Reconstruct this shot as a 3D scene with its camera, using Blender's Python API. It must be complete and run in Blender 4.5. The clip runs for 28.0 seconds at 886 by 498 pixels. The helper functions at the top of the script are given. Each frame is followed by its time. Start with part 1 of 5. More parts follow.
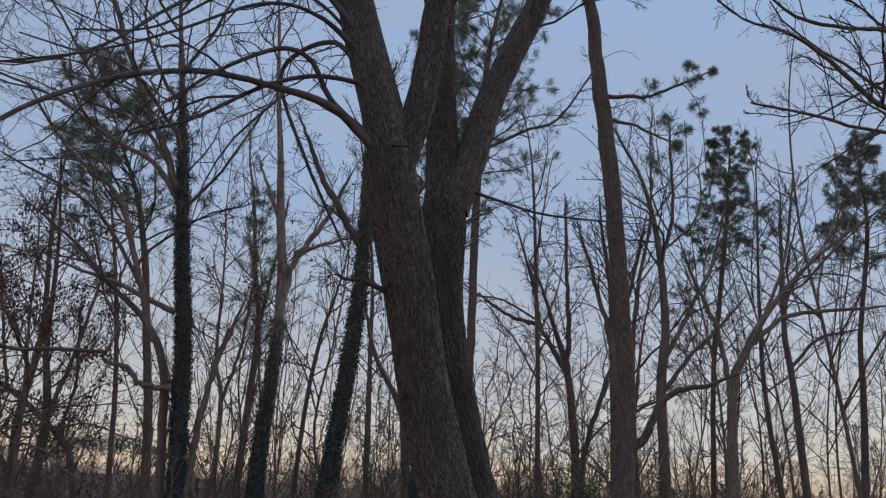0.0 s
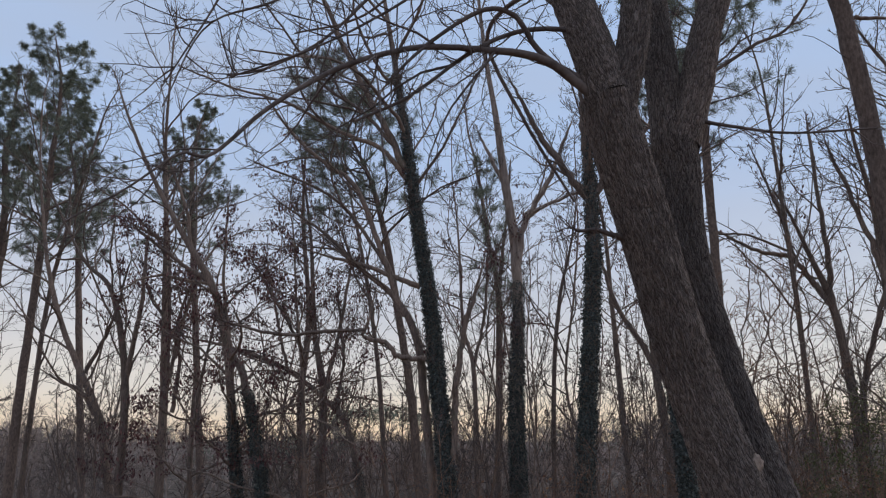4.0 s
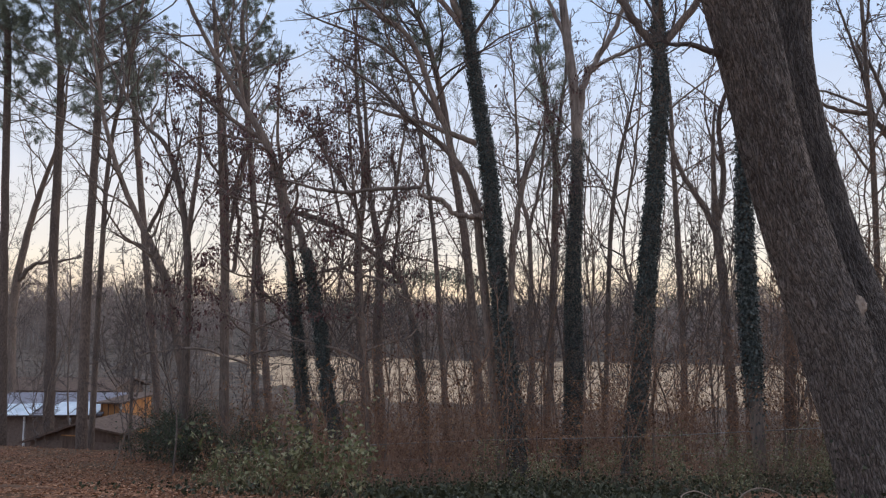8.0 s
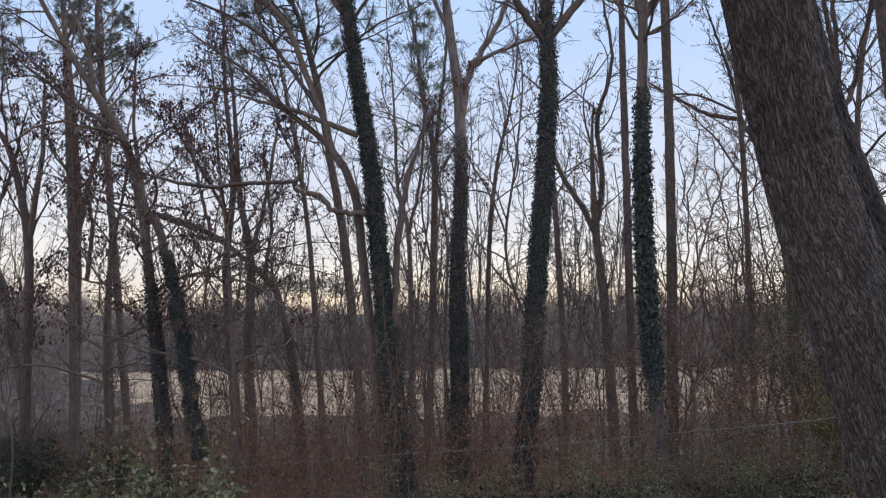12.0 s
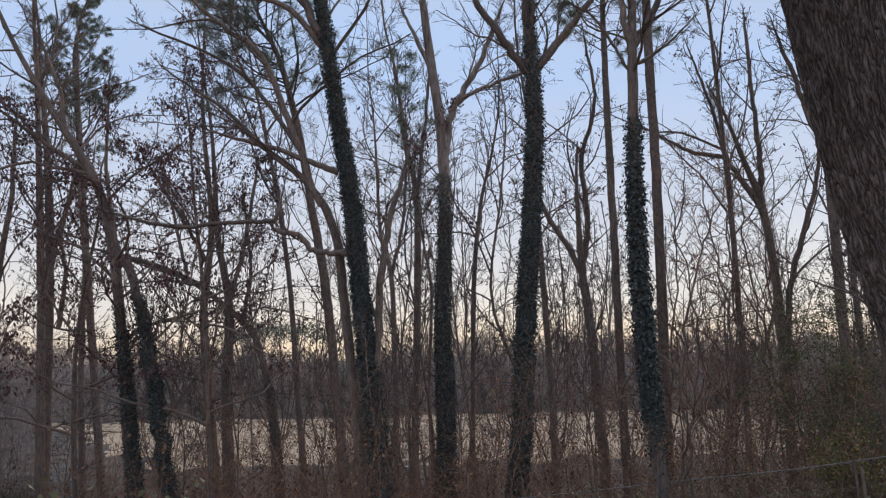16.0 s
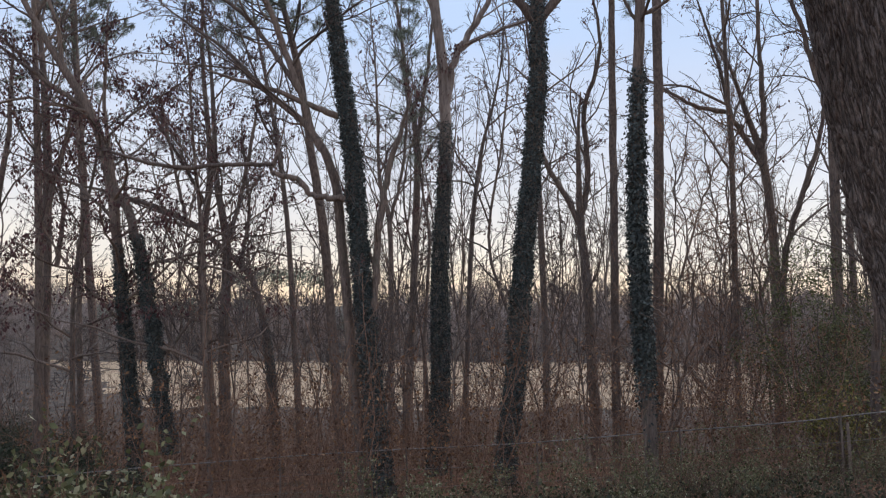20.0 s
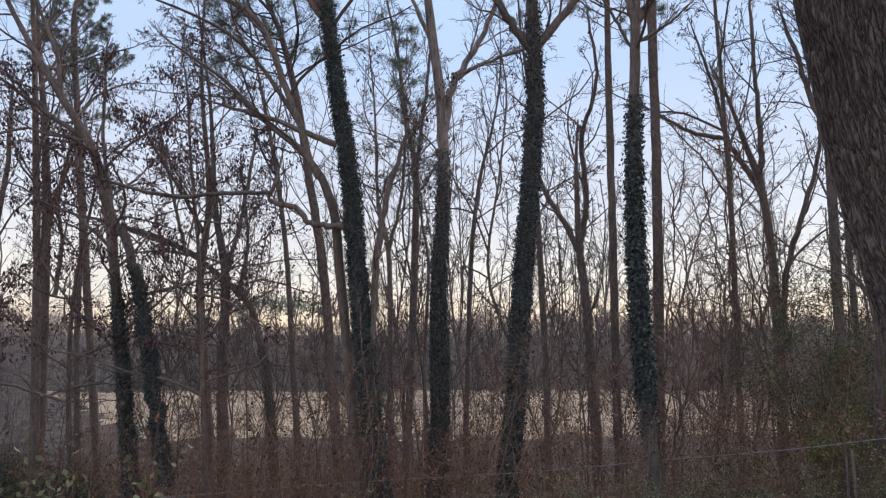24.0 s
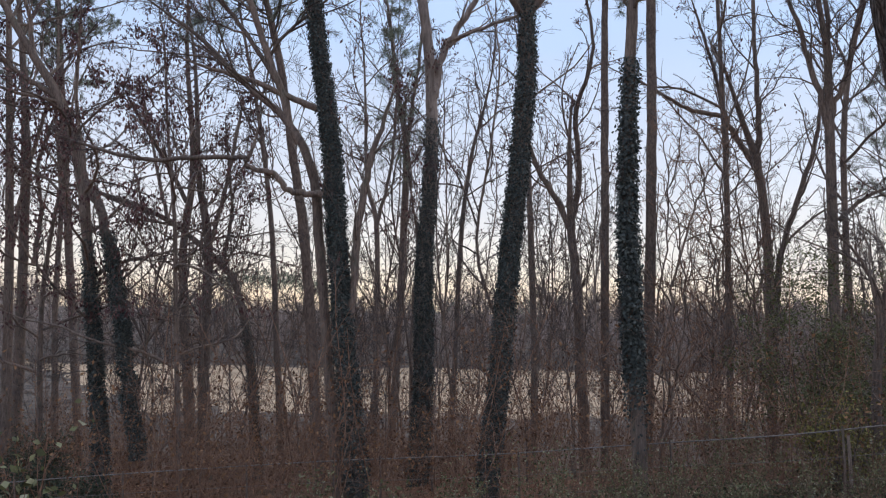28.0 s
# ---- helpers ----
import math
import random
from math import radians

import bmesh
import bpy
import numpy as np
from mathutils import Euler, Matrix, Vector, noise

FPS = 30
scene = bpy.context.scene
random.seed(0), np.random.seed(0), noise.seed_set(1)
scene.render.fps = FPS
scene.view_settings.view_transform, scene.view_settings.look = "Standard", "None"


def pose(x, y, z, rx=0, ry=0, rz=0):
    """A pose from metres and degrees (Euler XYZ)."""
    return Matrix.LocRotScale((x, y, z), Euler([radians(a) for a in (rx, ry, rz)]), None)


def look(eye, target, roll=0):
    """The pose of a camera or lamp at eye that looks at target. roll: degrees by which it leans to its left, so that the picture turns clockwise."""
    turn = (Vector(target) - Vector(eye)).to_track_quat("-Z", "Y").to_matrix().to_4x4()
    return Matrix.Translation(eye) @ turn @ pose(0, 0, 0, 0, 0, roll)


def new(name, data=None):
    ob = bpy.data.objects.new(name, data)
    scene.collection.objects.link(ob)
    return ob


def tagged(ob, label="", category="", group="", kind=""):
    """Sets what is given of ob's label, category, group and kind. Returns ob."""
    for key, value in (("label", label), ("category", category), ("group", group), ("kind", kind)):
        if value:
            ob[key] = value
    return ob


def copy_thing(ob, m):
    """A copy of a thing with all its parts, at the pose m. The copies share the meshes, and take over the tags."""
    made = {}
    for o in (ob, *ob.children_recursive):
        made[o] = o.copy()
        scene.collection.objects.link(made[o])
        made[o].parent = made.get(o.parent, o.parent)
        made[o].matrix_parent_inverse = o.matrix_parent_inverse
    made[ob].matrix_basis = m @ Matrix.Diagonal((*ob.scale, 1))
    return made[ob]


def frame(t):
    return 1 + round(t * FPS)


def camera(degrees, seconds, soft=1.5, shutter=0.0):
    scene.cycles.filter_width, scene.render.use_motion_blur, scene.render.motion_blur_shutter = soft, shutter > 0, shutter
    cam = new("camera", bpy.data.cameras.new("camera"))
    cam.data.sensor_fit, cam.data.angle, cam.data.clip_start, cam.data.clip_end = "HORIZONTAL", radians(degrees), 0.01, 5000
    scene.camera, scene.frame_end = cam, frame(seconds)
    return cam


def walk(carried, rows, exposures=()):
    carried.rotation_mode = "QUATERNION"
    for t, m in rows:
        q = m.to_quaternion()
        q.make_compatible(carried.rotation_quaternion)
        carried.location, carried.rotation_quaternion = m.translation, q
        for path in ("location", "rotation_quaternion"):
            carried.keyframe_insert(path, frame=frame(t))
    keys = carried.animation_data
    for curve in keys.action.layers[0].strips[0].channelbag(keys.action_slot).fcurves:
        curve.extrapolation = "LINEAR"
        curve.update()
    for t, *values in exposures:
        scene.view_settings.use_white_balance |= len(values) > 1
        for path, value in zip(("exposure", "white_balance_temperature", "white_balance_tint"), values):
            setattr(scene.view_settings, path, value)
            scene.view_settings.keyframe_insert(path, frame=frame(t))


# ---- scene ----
def view(x, y, z, yaw, pitch, roll):
    """A camera pose: heading, tilt above the horizon and lean, in degrees."""
    return pose(x, y, z, 90 + pitch, 0, yaw) @ pose(0, 0, 0, 0, 0, roll)


# ---- camera ----
cam = camera(58.22, 28.0, soft=1.2)
PATH = [
    (0, view(0.765, -3.409, 1.877, -10.32, 16.83, 3.10)),
    (0.5, view(0.760, -3.397, 1.867, -5.13, 16.42, 3.36)),
    (1, view(0.750, -3.404, 1.868, -1.91, 15.72, 2.41)),
    (1.5, view(0.744, -3.418, 1.863, -0.58, 15.13, 1.34)),
    (2, view(0.739, -3.418, 1.866, 0.84, 14.72, 0.60)),
    (2.5, view(0.735, -3.418, 1.865, 1.90, 13.91, 0.45)),
    (3, view(0.736, -3.409, 1.861, 3.02, 13.54, 0.22)),
    (3.5, view(0.738, -3.379, 1.862, 4.89, 13.46, 0.00)),
    (5.5, view(0.762, -3.168, 1.855, 9.29, 13.32, -0.34)),
    (6, view(0.755, -3.190, 1.822, 9.87, 11.34, -0.09)),
    (6.5, view(0.721, -3.152, 1.768, 11.26, 5.56, 0.21)),
    (7, view(0.622, -3.058, 1.728, 11.51, 2.20, 0.32)),
    (7.5, view(0.537, -2.909, 1.698, 11.10, 2.46, 0.42)),
    (8, view(0.547, -2.721, 1.661, 10.45, 3.85, 0.50)),
    (8.5, view(0.525, -2.510, 1.643, 9.00, 4.49, 0.18)),
    (9, view(0.437, -2.309, 1.605, 5.69, 4.64, 0.04)),
    (9.5, view(0.385, -2.053, 1.568, 3.54, 3.87, -0.24)),
    (10, view(0.351, -1.798, 1.556, 3.28, 3.94, -0.13)),
    (10.5, view(0.256, -1.601, 1.514, 2.91, 3.65, 0.10)),
    (11, view(0.160, -1.375, 1.504, 2.07, 4.33, 0.04)),
    (11.5, view(0.128, -1.125, 1.490, 1.69, 4.49, -0.10)),
    (12, view(0.083, -0.924, 1.497, 1.40, 4.50, -0.48)),
    (12.5, view(0.022, -0.716, 1.489, 0.46, 4.92, -0.47)),
    (14.5, view(0.005, -0.017, 1.421, -0.66, 7.36, -0.72)),
    (15, view(0.010, 0.014, 1.419, -0.62, 7.50, -0.65)),
    (15.5, view(0.006, 0.016, 1.425, -0.29, 7.63, -0.60)),
    (16, view(0.006, 0.008, 1.448, 0.10, 7.68, -1.25)),
    (16.5, view(-0.001, 0.002, 1.455, 0.49, 7.90, -1.91)),
    (17, view(0.008, 0.001, 1.439, 0.60, 8.28, -2.27)),
    (17.5, view(0.015, -0.034, 1.420, 0.54, 8.82, -2.30)),
    (18, view(0.020, -0.043, 1.432, 0.44, 9.69, -2.08)),
    (18.5, view(0.023, -0.037, 1.440, 0.31, 10.58, -1.83)),
    (19, view(0.017, -0.020, 1.429, 0.02, 10.88, -0.43)),
    (19.5, view(-0.000, 0.005, 1.438, -0.19, 7.83, 0.38)),
    (20, view(0.000, 0.000, 1.425, 0.00, 4.00, 0.31)),
    (20.5, view(-0.001, -0.015, 1.428, 0.38, 3.89, 0.12)),
    (21, view(0.005, -0.023, 1.435, 0.79, 4.01, -0.03)),
    (21.5, view(-0.000, -0.017, 1.427, 1.00, 4.17, 0.03)),
    (23.5, view(0.028, 0.055, 1.417, 0.63, 5.78, 0.28)),
    (24, view(0.036, 0.076, 1.414, -0.02, 6.01, -0.06)),
    (24.5, view(0.069, 0.088, 1.409, -0.64, 5.87, -0.41)),
    (25, view(0.085, 0.223, 1.368, -3.46, 4.93, -0.06)),
    (25.5, view(0.139, 0.448, 1.344, -5.93, 4.84, 0.12)),
    (26, view(0.242, 0.649, 1.344, -5.45, 4.85, -0.05)),
    (26.5, view(0.303, 0.818, 1.336, -4.73, 4.82, -0.06)),
    (27, view(0.281, 0.889, 1.350, -3.40, 4.60, 0.12)),
    (27.5, view(0.257, 1.004, 1.323, -1.94, 4.54, 0.71)),
    (28, view(0.290, 1.025, 1.309, -0.53, 4.49, 1.01)),
]
walk(cam, PATH, exposures=[(0, -0.48, 6150, 10), (1.5, -0.22, 6200, 10), (3.5, -0.14, 6250, 10), (5.5, -0.20, 6300, 10), (6.8, 0.17, 6510, 10), (8.5, 0.25, 6240, 10), (12.5, 0.20, 6030, 10), (14.5, 0.08, 6160, 10), (18, 0.02, 6230, 10), (19.2, -0.08, 6260, 10), (20, 0.24, 6360, 10), (24, 0.27, 6170, 10), (28, 0.28, 6160, 10)])

# ---- dusk sky and the glow after sunset ----
SUN_EL, SUN_AZ = 4.0, 55.0          # degrees above the horizon, degrees clockwise from +y
world = bpy.data.worlds.new("dusk_sky")
scene.world = world
world.use_nodes = True
wn = world.node_tree
bg = wn.nodes["Background"]
sky = wn.nodes.new("ShaderNodeTexSky")
sky.sky_type, sky.sun_disc = "NISHITA", False
sky.sun_elevation, sky.sun_rotation = radians(SUN_EL), radians(SUN_AZ)
sky.altitude, sky.air_density, sky.dust_density, sky.ozone_density = 200, 1.0, 0.3, 3.0
dim = wn.nodes.new("ShaderNodeVectorMath")
dim.operation = "SCALE"
dim.inputs["Scale"].default_value = 0.12
wn.links.new(sky.outputs[0], dim.inputs[0])
geo = wn.nodes.new("ShaderNodeTexCoord")
sep = wn.nodes.new("ShaderNodeSeparateXYZ")
wn.links.new(geo.outputs["Generated"], sep.inputs[0])
band = wn.nodes.new("ShaderNodeValToRGB")
stops = [(0.0, (0.30, 0.25, 0.22)), (0.5, (1.10, 0.83, 0.55)), (0.53, (0.99, 0.89, 0.78)), (0.58, (0.79, 0.80, 0.86)),
         (0.66, (0.57, 0.70, 0.94)), (0.78, (0.53, 0.70, 1.0)), (0.90, (0.78, 0.88, 1.08)), (1.0, (0.95, 1.04, 1.2))]
while len(band.color_ramp.elements) < len(stops):
    band.color_ramp.elements.new(0.5)
for e, (p, c) in zip(band.color_ramp.elements, stops):
    e.position, e.color = p, (*c, 1)
half = wn.nodes.new("ShaderNodeMath")
half.operation, half.inputs[1].default_value, half.inputs[2].default_value = "MULTIPLY_ADD", 0.5, 0.5
wn.links.new(sep.outputs[2], half.inputs[0])
wn.links.new(half.outputs[0], band.inputs[0])
haze = wn.nodes.new("ShaderNodeTexNoise")
haze.inputs["Scale"].default_value, haze.inputs["Detail"].default_value = 2.2, 5
stretch = wn.nodes.new("ShaderNodeMapping")
stretch.inputs["Scale"].default_value = (1, 1, 4.5)
wn.links.new(geo.outputs["Generated"], stretch.inputs[0])
wn.links.new(stretch.outputs[0], haze.inputs["Vector"])
cloud = wn.nodes.new("ShaderNodeMapRange")
for k, v in ((1, 0.42), (2, 0.68), (3, 0.0), (4, 0.35)):
    cloud.inputs[k].default_value = v
wn.links.new(haze.outputs["Fac"], cloud.inputs[0])


def sky_mix(fac, a, c):
    n = wn.nodes.new("ShaderNodeMix")
    n.data_type = "RGBA"
    for s, v in ((n.inputs["Factor"], fac), (n.inputs["A"], a), (n.inputs["B"], c)):
        if isinstance(v, bpy.types.NodeSocket):
            wn.links.new(v, s)
        else:
            s.default_value = v
    return n.outputs["Result"]


veil = sky_mix(cloud.outputs[0], band.outputs[0], (0.62, 0.62, 0.68, 1))
wn.links.new(sky_mix(0.15, veil, dim.outputs[0]), bg.inputs[0])
bg.inputs[1].default_value = 1.0
sun = new("sun", bpy.data.lights.new("sun", "SUN"))
sun.data.energy, sun.data.angle, sun.data.color = 0.9, radians(40), (1.0, 0.87, 0.76)
az, el = radians(SUN_AZ), radians(16)
sun.matrix_world = look((0, 0, 30), (-math.sin(az) * math.cos(el) * 10, -math.cos(az) * math.cos(el) * 10, 30 - math.sin(el) * 10))

rng = np.random.default_rng(7)


# ---- materials ----
def material(name, rough=0.9):
    m = bpy.data.materials.new(name)
    m.use_nodes = True
    nt = m.node_tree
    b = nt.nodes["Principled BSDF"]
    b.inputs["Roughness"].default_value = rough
    b.inputs["Specular IOR Level"].default_value = 0.25
    return m, nt, b


def node(nt, kind, **values):
    n = nt.nodes.new(kind)
    for key, value in values.items():
        n.inputs[key].default_value = value
    return n


def ramp(nt, fac, stops):
    r = nt.nodes.new("ShaderNodeValToRGB")
    e = r.color_ramp.elements
    while len(e) < len(stops):
        e.new(0.5)
    for el_, (p, c) in zip(e, stops):
        el_.position, el_.color = p, (*c, 1)
    nt.links.new(fac, r.inputs[0])
    return r.outputs[0]


def mapped(nt, scale, grain=False):
    """Scaled object coordinates, or those round and along a bent stem."""
    mp = node(nt, "ShaderNodeMapping", Scale=scale)
    if grain:
        at = nt.nodes.new("ShaderNodeAttribute")
        at.attribute_name = "grain"
        nt.links.new(at.outputs["Vector"], mp.inputs[0])
    else:
        tc = nt.nodes.new("ShaderNodeTexCoord")
        nt.links.new(tc.outputs["Object"], mp.inputs[0])
    return mp.outputs[0]


def noise_tex(nt, vec, scale, detail=4, rough=0.6):
    n = node(nt, "ShaderNodeTexNoise", Scale=scale, Detail=detail, Roughness=rough)
    nt.links.new(vec, n.inputs["Vector"])
    return n.outputs["Fac"]


def mix(nt, fac, a, b, blend="MIX"):
    n = nt.nodes.new("ShaderNodeMix")
    n.data_type, n.blend_type = "RGBA", blend
    for s, v in ((n.inputs["Factor"], fac), (n.inputs["A"], a), (n.inputs["B"], b)):
        if isinstance(v, bpy.types.NodeSocket):
            nt.links.new(v, s)
        elif isinstance(v, tuple):
            s.default_value = (*v, 1)
        else:
            s.default_value = v
    return n.outputs["Result"]


def bump(nt, b, height, strength, distance):
    n = node(nt, "ShaderNodeBump", Strength=strength, Distance=distance)
    nt.links.new(height, n.inputs["Height"])
    nt.links.new(n.outputs[0], b.inputs["Normal"])


def bark(name, dark, light, stretch=(16, 16, 2.6), relief=0.02, moss=None, plates=None, grain=False):
    """Furrowed bark: streaks along the trunk, broad stains, some lichen."""
    m, nt, b = material(name, 0.95)
    v = mapped(nt, stretch, grain)
    fine = noise_tex(nt, v, 1.6, 6, 0.65)
    broad = noise_tex(nt, mapped(nt, (1, 1, 0.5)), 1.3, 3)
    c = ramp(nt, fine, [(0.32, dark), (0.68, light)])
    height = fine
    if plates:
        cut = node(nt, "ShaderNodeTexNoise", Scale=1.0, Detail=2.5, Roughness=0.5, Distortion=0.35)
        nt.links.new(mapped(nt, plates, grain), cut.inputs["Vector"])
        fold = nt.nodes.new("ShaderNodeMath")
        fold.operation, fold.inputs[1].default_value = "SUBTRACT", 0.5
        nt.links.new(cut.outputs["Fac"], fold.inputs[0])
        size = nt.nodes.new("ShaderNodeMath")
        size.operation = "ABSOLUTE"
        nt.links.new(fold.outputs[0], size.inputs[0])
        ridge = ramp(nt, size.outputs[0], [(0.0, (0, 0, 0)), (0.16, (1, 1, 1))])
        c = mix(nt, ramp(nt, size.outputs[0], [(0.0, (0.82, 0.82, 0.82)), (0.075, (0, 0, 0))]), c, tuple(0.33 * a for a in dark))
        height = mix(nt, 0.25, ridge, fine)
    info = nt.nodes.new("ShaderNodeObjectInfo")
    tint = ramp(nt, info.outputs["Random"], [(0.0, (0.75, 0.72, 0.70)), (1.0, (1.15, 1.08, 1.02))])
    c = mix(nt, 1.0, c, tint, "MULTIPLY")
    c = mix(nt, 1.0, c, ramp(nt, broad, [(0.3, (0.72, 0.72, 0.72)), (0.7, (1.12, 1.1, 1.06))]), "MULTIPLY")
    if moss:
        patch = noise_tex(nt, mapped(nt, (3, 3, 1.2)), 1.5, 4)
        f = ramp(nt, patch, [(0.55, (0, 0, 0)), (0.72, (0.6, 0.6, 0.6))])
        c = mix(nt, f, c, moss)
    nt.links.new(c, b.inputs["Base Color"])
    bump(nt, b, height, 1.0, relief)
    return m


def leaf_material(name, stops, rough=0.6, trans=0.25, scale=9.0):
    """Leaves: each island of the mesh takes its own shade."""
    m, nt, b = material(name, rough)
    geo = nt.nodes.new("ShaderNodeNewGeometry")
    c = ramp(nt, geo.outputs["Random Per Island"], stops)
    c = mix(nt, 1.0, c, ramp(nt, noise_tex(nt, mapped(nt, (1, 1, 1)), scale, 2), [(0.3, (0.7, 0.7, 0.7)), (0.7, (1.15, 1.15, 1.15))]), "MULTIPLY")
    nt.links.new(c, b.inputs["Base Color"])
    if trans:
        t = nt.nodes.new("ShaderNodeBsdfTranslucent")
        nt.links.new(c, t.inputs[0])
        ms = node(nt, "ShaderNodeMixShader", Fac=trans)
        nt.links.new(b.outputs[0], ms.inputs[1])
        nt.links.new(t.outputs[0], ms.inputs[2])
        nt.links.new(ms.outputs[0], nt.nodes["Material Output"].inputs[0])
    return m


BARK = {
    "bare": bark("grey_brown_bark", (0.112, 0.089, 0.079), (0.31, 0.250, 0.220), moss=(0.10, 0.10, 0.07)),
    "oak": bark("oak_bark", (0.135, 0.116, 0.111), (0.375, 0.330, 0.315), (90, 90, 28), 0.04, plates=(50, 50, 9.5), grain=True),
    "pine": bark("pine_bark", (0.085, 0.066, 0.059), (0.235, 0.188, 0.166), (9, 9, 4.0), 0.02),
    "pale": bark("pale_smooth_bark", (0.18, 0.151, 0.138), (0.42, 0.357, 0.325), (6, 6, 1.2), 0.008),
}
TWIG = bark("twig_bark", (0.082, 0.071, 0.070), (0.215, 0.186, 0.180), (5, 5, 5), 0.002)
# twig bark greyed and lightened: distance haze painted into the colour
HAZE_PALE_TWIG = bark("haze_pale_far_woods", (0.24, 0.20, 0.185), (0.48, 0.41, 0.385), (1, 1, 1), 0.002)
# valley twigs: a milder share of the haze mixed into the bark tone
HALF_HAZED_TWIG = bark("half_hazed_valley_woods", (0.20, 0.168, 0.155), (0.44, 0.385, 0.36), (1, 1, 1), 0.002)
BRAMBLE = bark("dry_bramble", (0.085, 0.060, 0.048), (0.23, 0.165, 0.13), (5, 5, 5), 0.002)
BRUSH = bark("red_brown_brush", (0.14, 0.087, 0.063), (0.36, 0.228, 0.166), (5, 5, 5), 0.002)
IVY = leaf_material("ivy_leaf", [(0.0, (0.036, 0.043, 0.041)), (0.6, (0.068, 0.078, 0.072)), (1.0, (0.145, 0.155, 0.14))], 0.45, 0.15)
DRY = leaf_material("dry_oak_leaf", [(0.0, (0.075, 0.036, 0.038)), (0.6, (0.15, 0.077, 0.077)), (1.0, (0.26, 0.145, 0.125))], 0.75, 0.3)
RUST = leaf_material("rust_leaf", [(0.0, (0.10, 0.052, 0.034)), (0.55, (0.22, 0.12, 0.075)), (0.85, (0.34, 0.18, 0.09)), (1.0, (0.42, 0.26, 0.15))], 0.75, 0.3)
NEEDLE = leaf_material("pine_needles", [(0.0, (0.13, 0.15, 0.12)), (0.6, (0.235, 0.26, 0.20)), (1.0, (0.34, 0.355, 0.26))], 0.6, 0.2)
BUSH = leaf_material("privet_leaf", [(0.0, (0.065, 0.070, 0.033)), (0.5, (0.15, 0.155, 0.07)), (0.85, (0.29, 0.28, 0.15)), (1.0, (0.44, 0.41, 0.28))], 0.5, 0.25)
MAT_IVY = leaf_material("ground_ivy_leaf", [(0.0, (0.020, 0.024, 0.012)), (0.6, (0.048, 0.052, 0.026)), (1.0, (0.10, 0.098, 0.055))], 0.5, 0.15)
LITTER = leaf_material("fallen_leaf", [(0.0, (0.075, 0.032, 0.016)), (0.5, (0.21, 0.092, 0.046)), (0.85, (0.36, 0.17, 0.09)), (1.0, (0.52, 0.32, 0.21))], 0.8, 0.0)


def ground_material():
    m, nt, b = material("leaf_strewn_soil", 0.95)
    v = mapped(nt, (1, 1, 1))
    vor = node(nt, "ShaderNodeTexVoronoi", Scale=14.0, Randomness=1.0)
    nt.links.new(v, vor.inputs["Vector"])
    sep = nt.nodes.new("ShaderNodeSeparateColor")
    nt.links.new(vor.outputs["Color"], sep.inputs[0])
    c = ramp(nt, sep.outputs[0], [(0.0, (0.065, 0.030, 0.016)), (0.5, (0.165, 0.076, 0.040)), (1.0, (0.30, 0.15, 0.085))])
    broad = noise_tex(nt, v, 0.35, 5)
    c = mix(nt, ramp(nt, broad, [(0.45, (0, 0, 0)), (0.65, (0.7, 0.7, 0.7))]), c, (0.07, 0.062, 0.038))
    drift = noise_tex(nt, v, 2.6, 6, 0.75)
    c = mix(nt, 1.0, c, ramp(nt, drift, [(0.35, (0.55, 0.52, 0.5)), (0.65, (1.35, 1.3, 1.25))]), "MULTIPLY")
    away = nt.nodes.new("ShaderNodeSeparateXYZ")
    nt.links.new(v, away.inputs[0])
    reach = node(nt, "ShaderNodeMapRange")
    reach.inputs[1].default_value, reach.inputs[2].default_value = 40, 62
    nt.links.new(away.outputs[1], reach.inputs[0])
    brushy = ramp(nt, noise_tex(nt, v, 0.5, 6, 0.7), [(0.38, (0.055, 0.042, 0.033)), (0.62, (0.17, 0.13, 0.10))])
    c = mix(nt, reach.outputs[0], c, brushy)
    nt.links.new(c, b.inputs["Base Color"])
    bump(nt, b, vor.outputs["Distance"], 0.6, 0.03)
    return m


def field_material():
    m, nt, b = material("dormant_grass", 0.95)
    v = mapped(nt, (1, 1, 1))
    c = ramp(nt, noise_tex(nt, v, 0.09, 5), [(0.35, (0.40, 0.275, 0.17)), (0.65, (0.55, 0.395, 0.25))])
    c = mix(nt, 0.35, c, ramp(nt, noise_tex(nt, v, 2.5, 4), [(0.3, (0.44, 0.30, 0.18)), (0.7, (0.70, 0.51, 0.34))]))
    rows = noise_tex(nt, mapped(nt, (0.05, 0.22, 1)), 1.0, 4)
    c = mix(nt, ramp(nt, rows, [(0.50, (0, 0, 0)), (0.62, (0.75, 0.75, 0.75))]), c, (0.27, 0.19, 0.12))
    nt.links.new(c, b.inputs["Base Color"])
    return m


# ---- mesh building ----
def mesh_object(name, verts, quads, mat, parent=None, at=(0, 0, 0), smooth=True, label=""):
    """One mesh from arrays of points and four-cornered faces, kept relative to the point at."""
    me = bpy.data.meshes.new(name)
    verts = np.asarray(verts, np.float32) - np.asarray(at, np.float32)
    quads = np.asarray(quads, np.int32)
    me.vertices.add(len(verts))
    me.vertices.foreach_set("co", verts.ravel())
    me.loops.add(quads.size)
    me.loops.foreach_set("vertex_index", quads.ravel())
    me.polygons.add(len(quads))
    me.polygons.foreach_set("loop_start", np.arange(0, quads.size, 4, dtype=np.int32))
    me.polygons.foreach_set("use_smooth", np.full(len(quads), smooth))
    me.update(calc_edges=True)
    me.materials.append(mat)
    ob = new(name, me)
    if parent:
        ob.parent = parent
    else:
        ob.location = at
    return tagged(ob, label) if label else ob


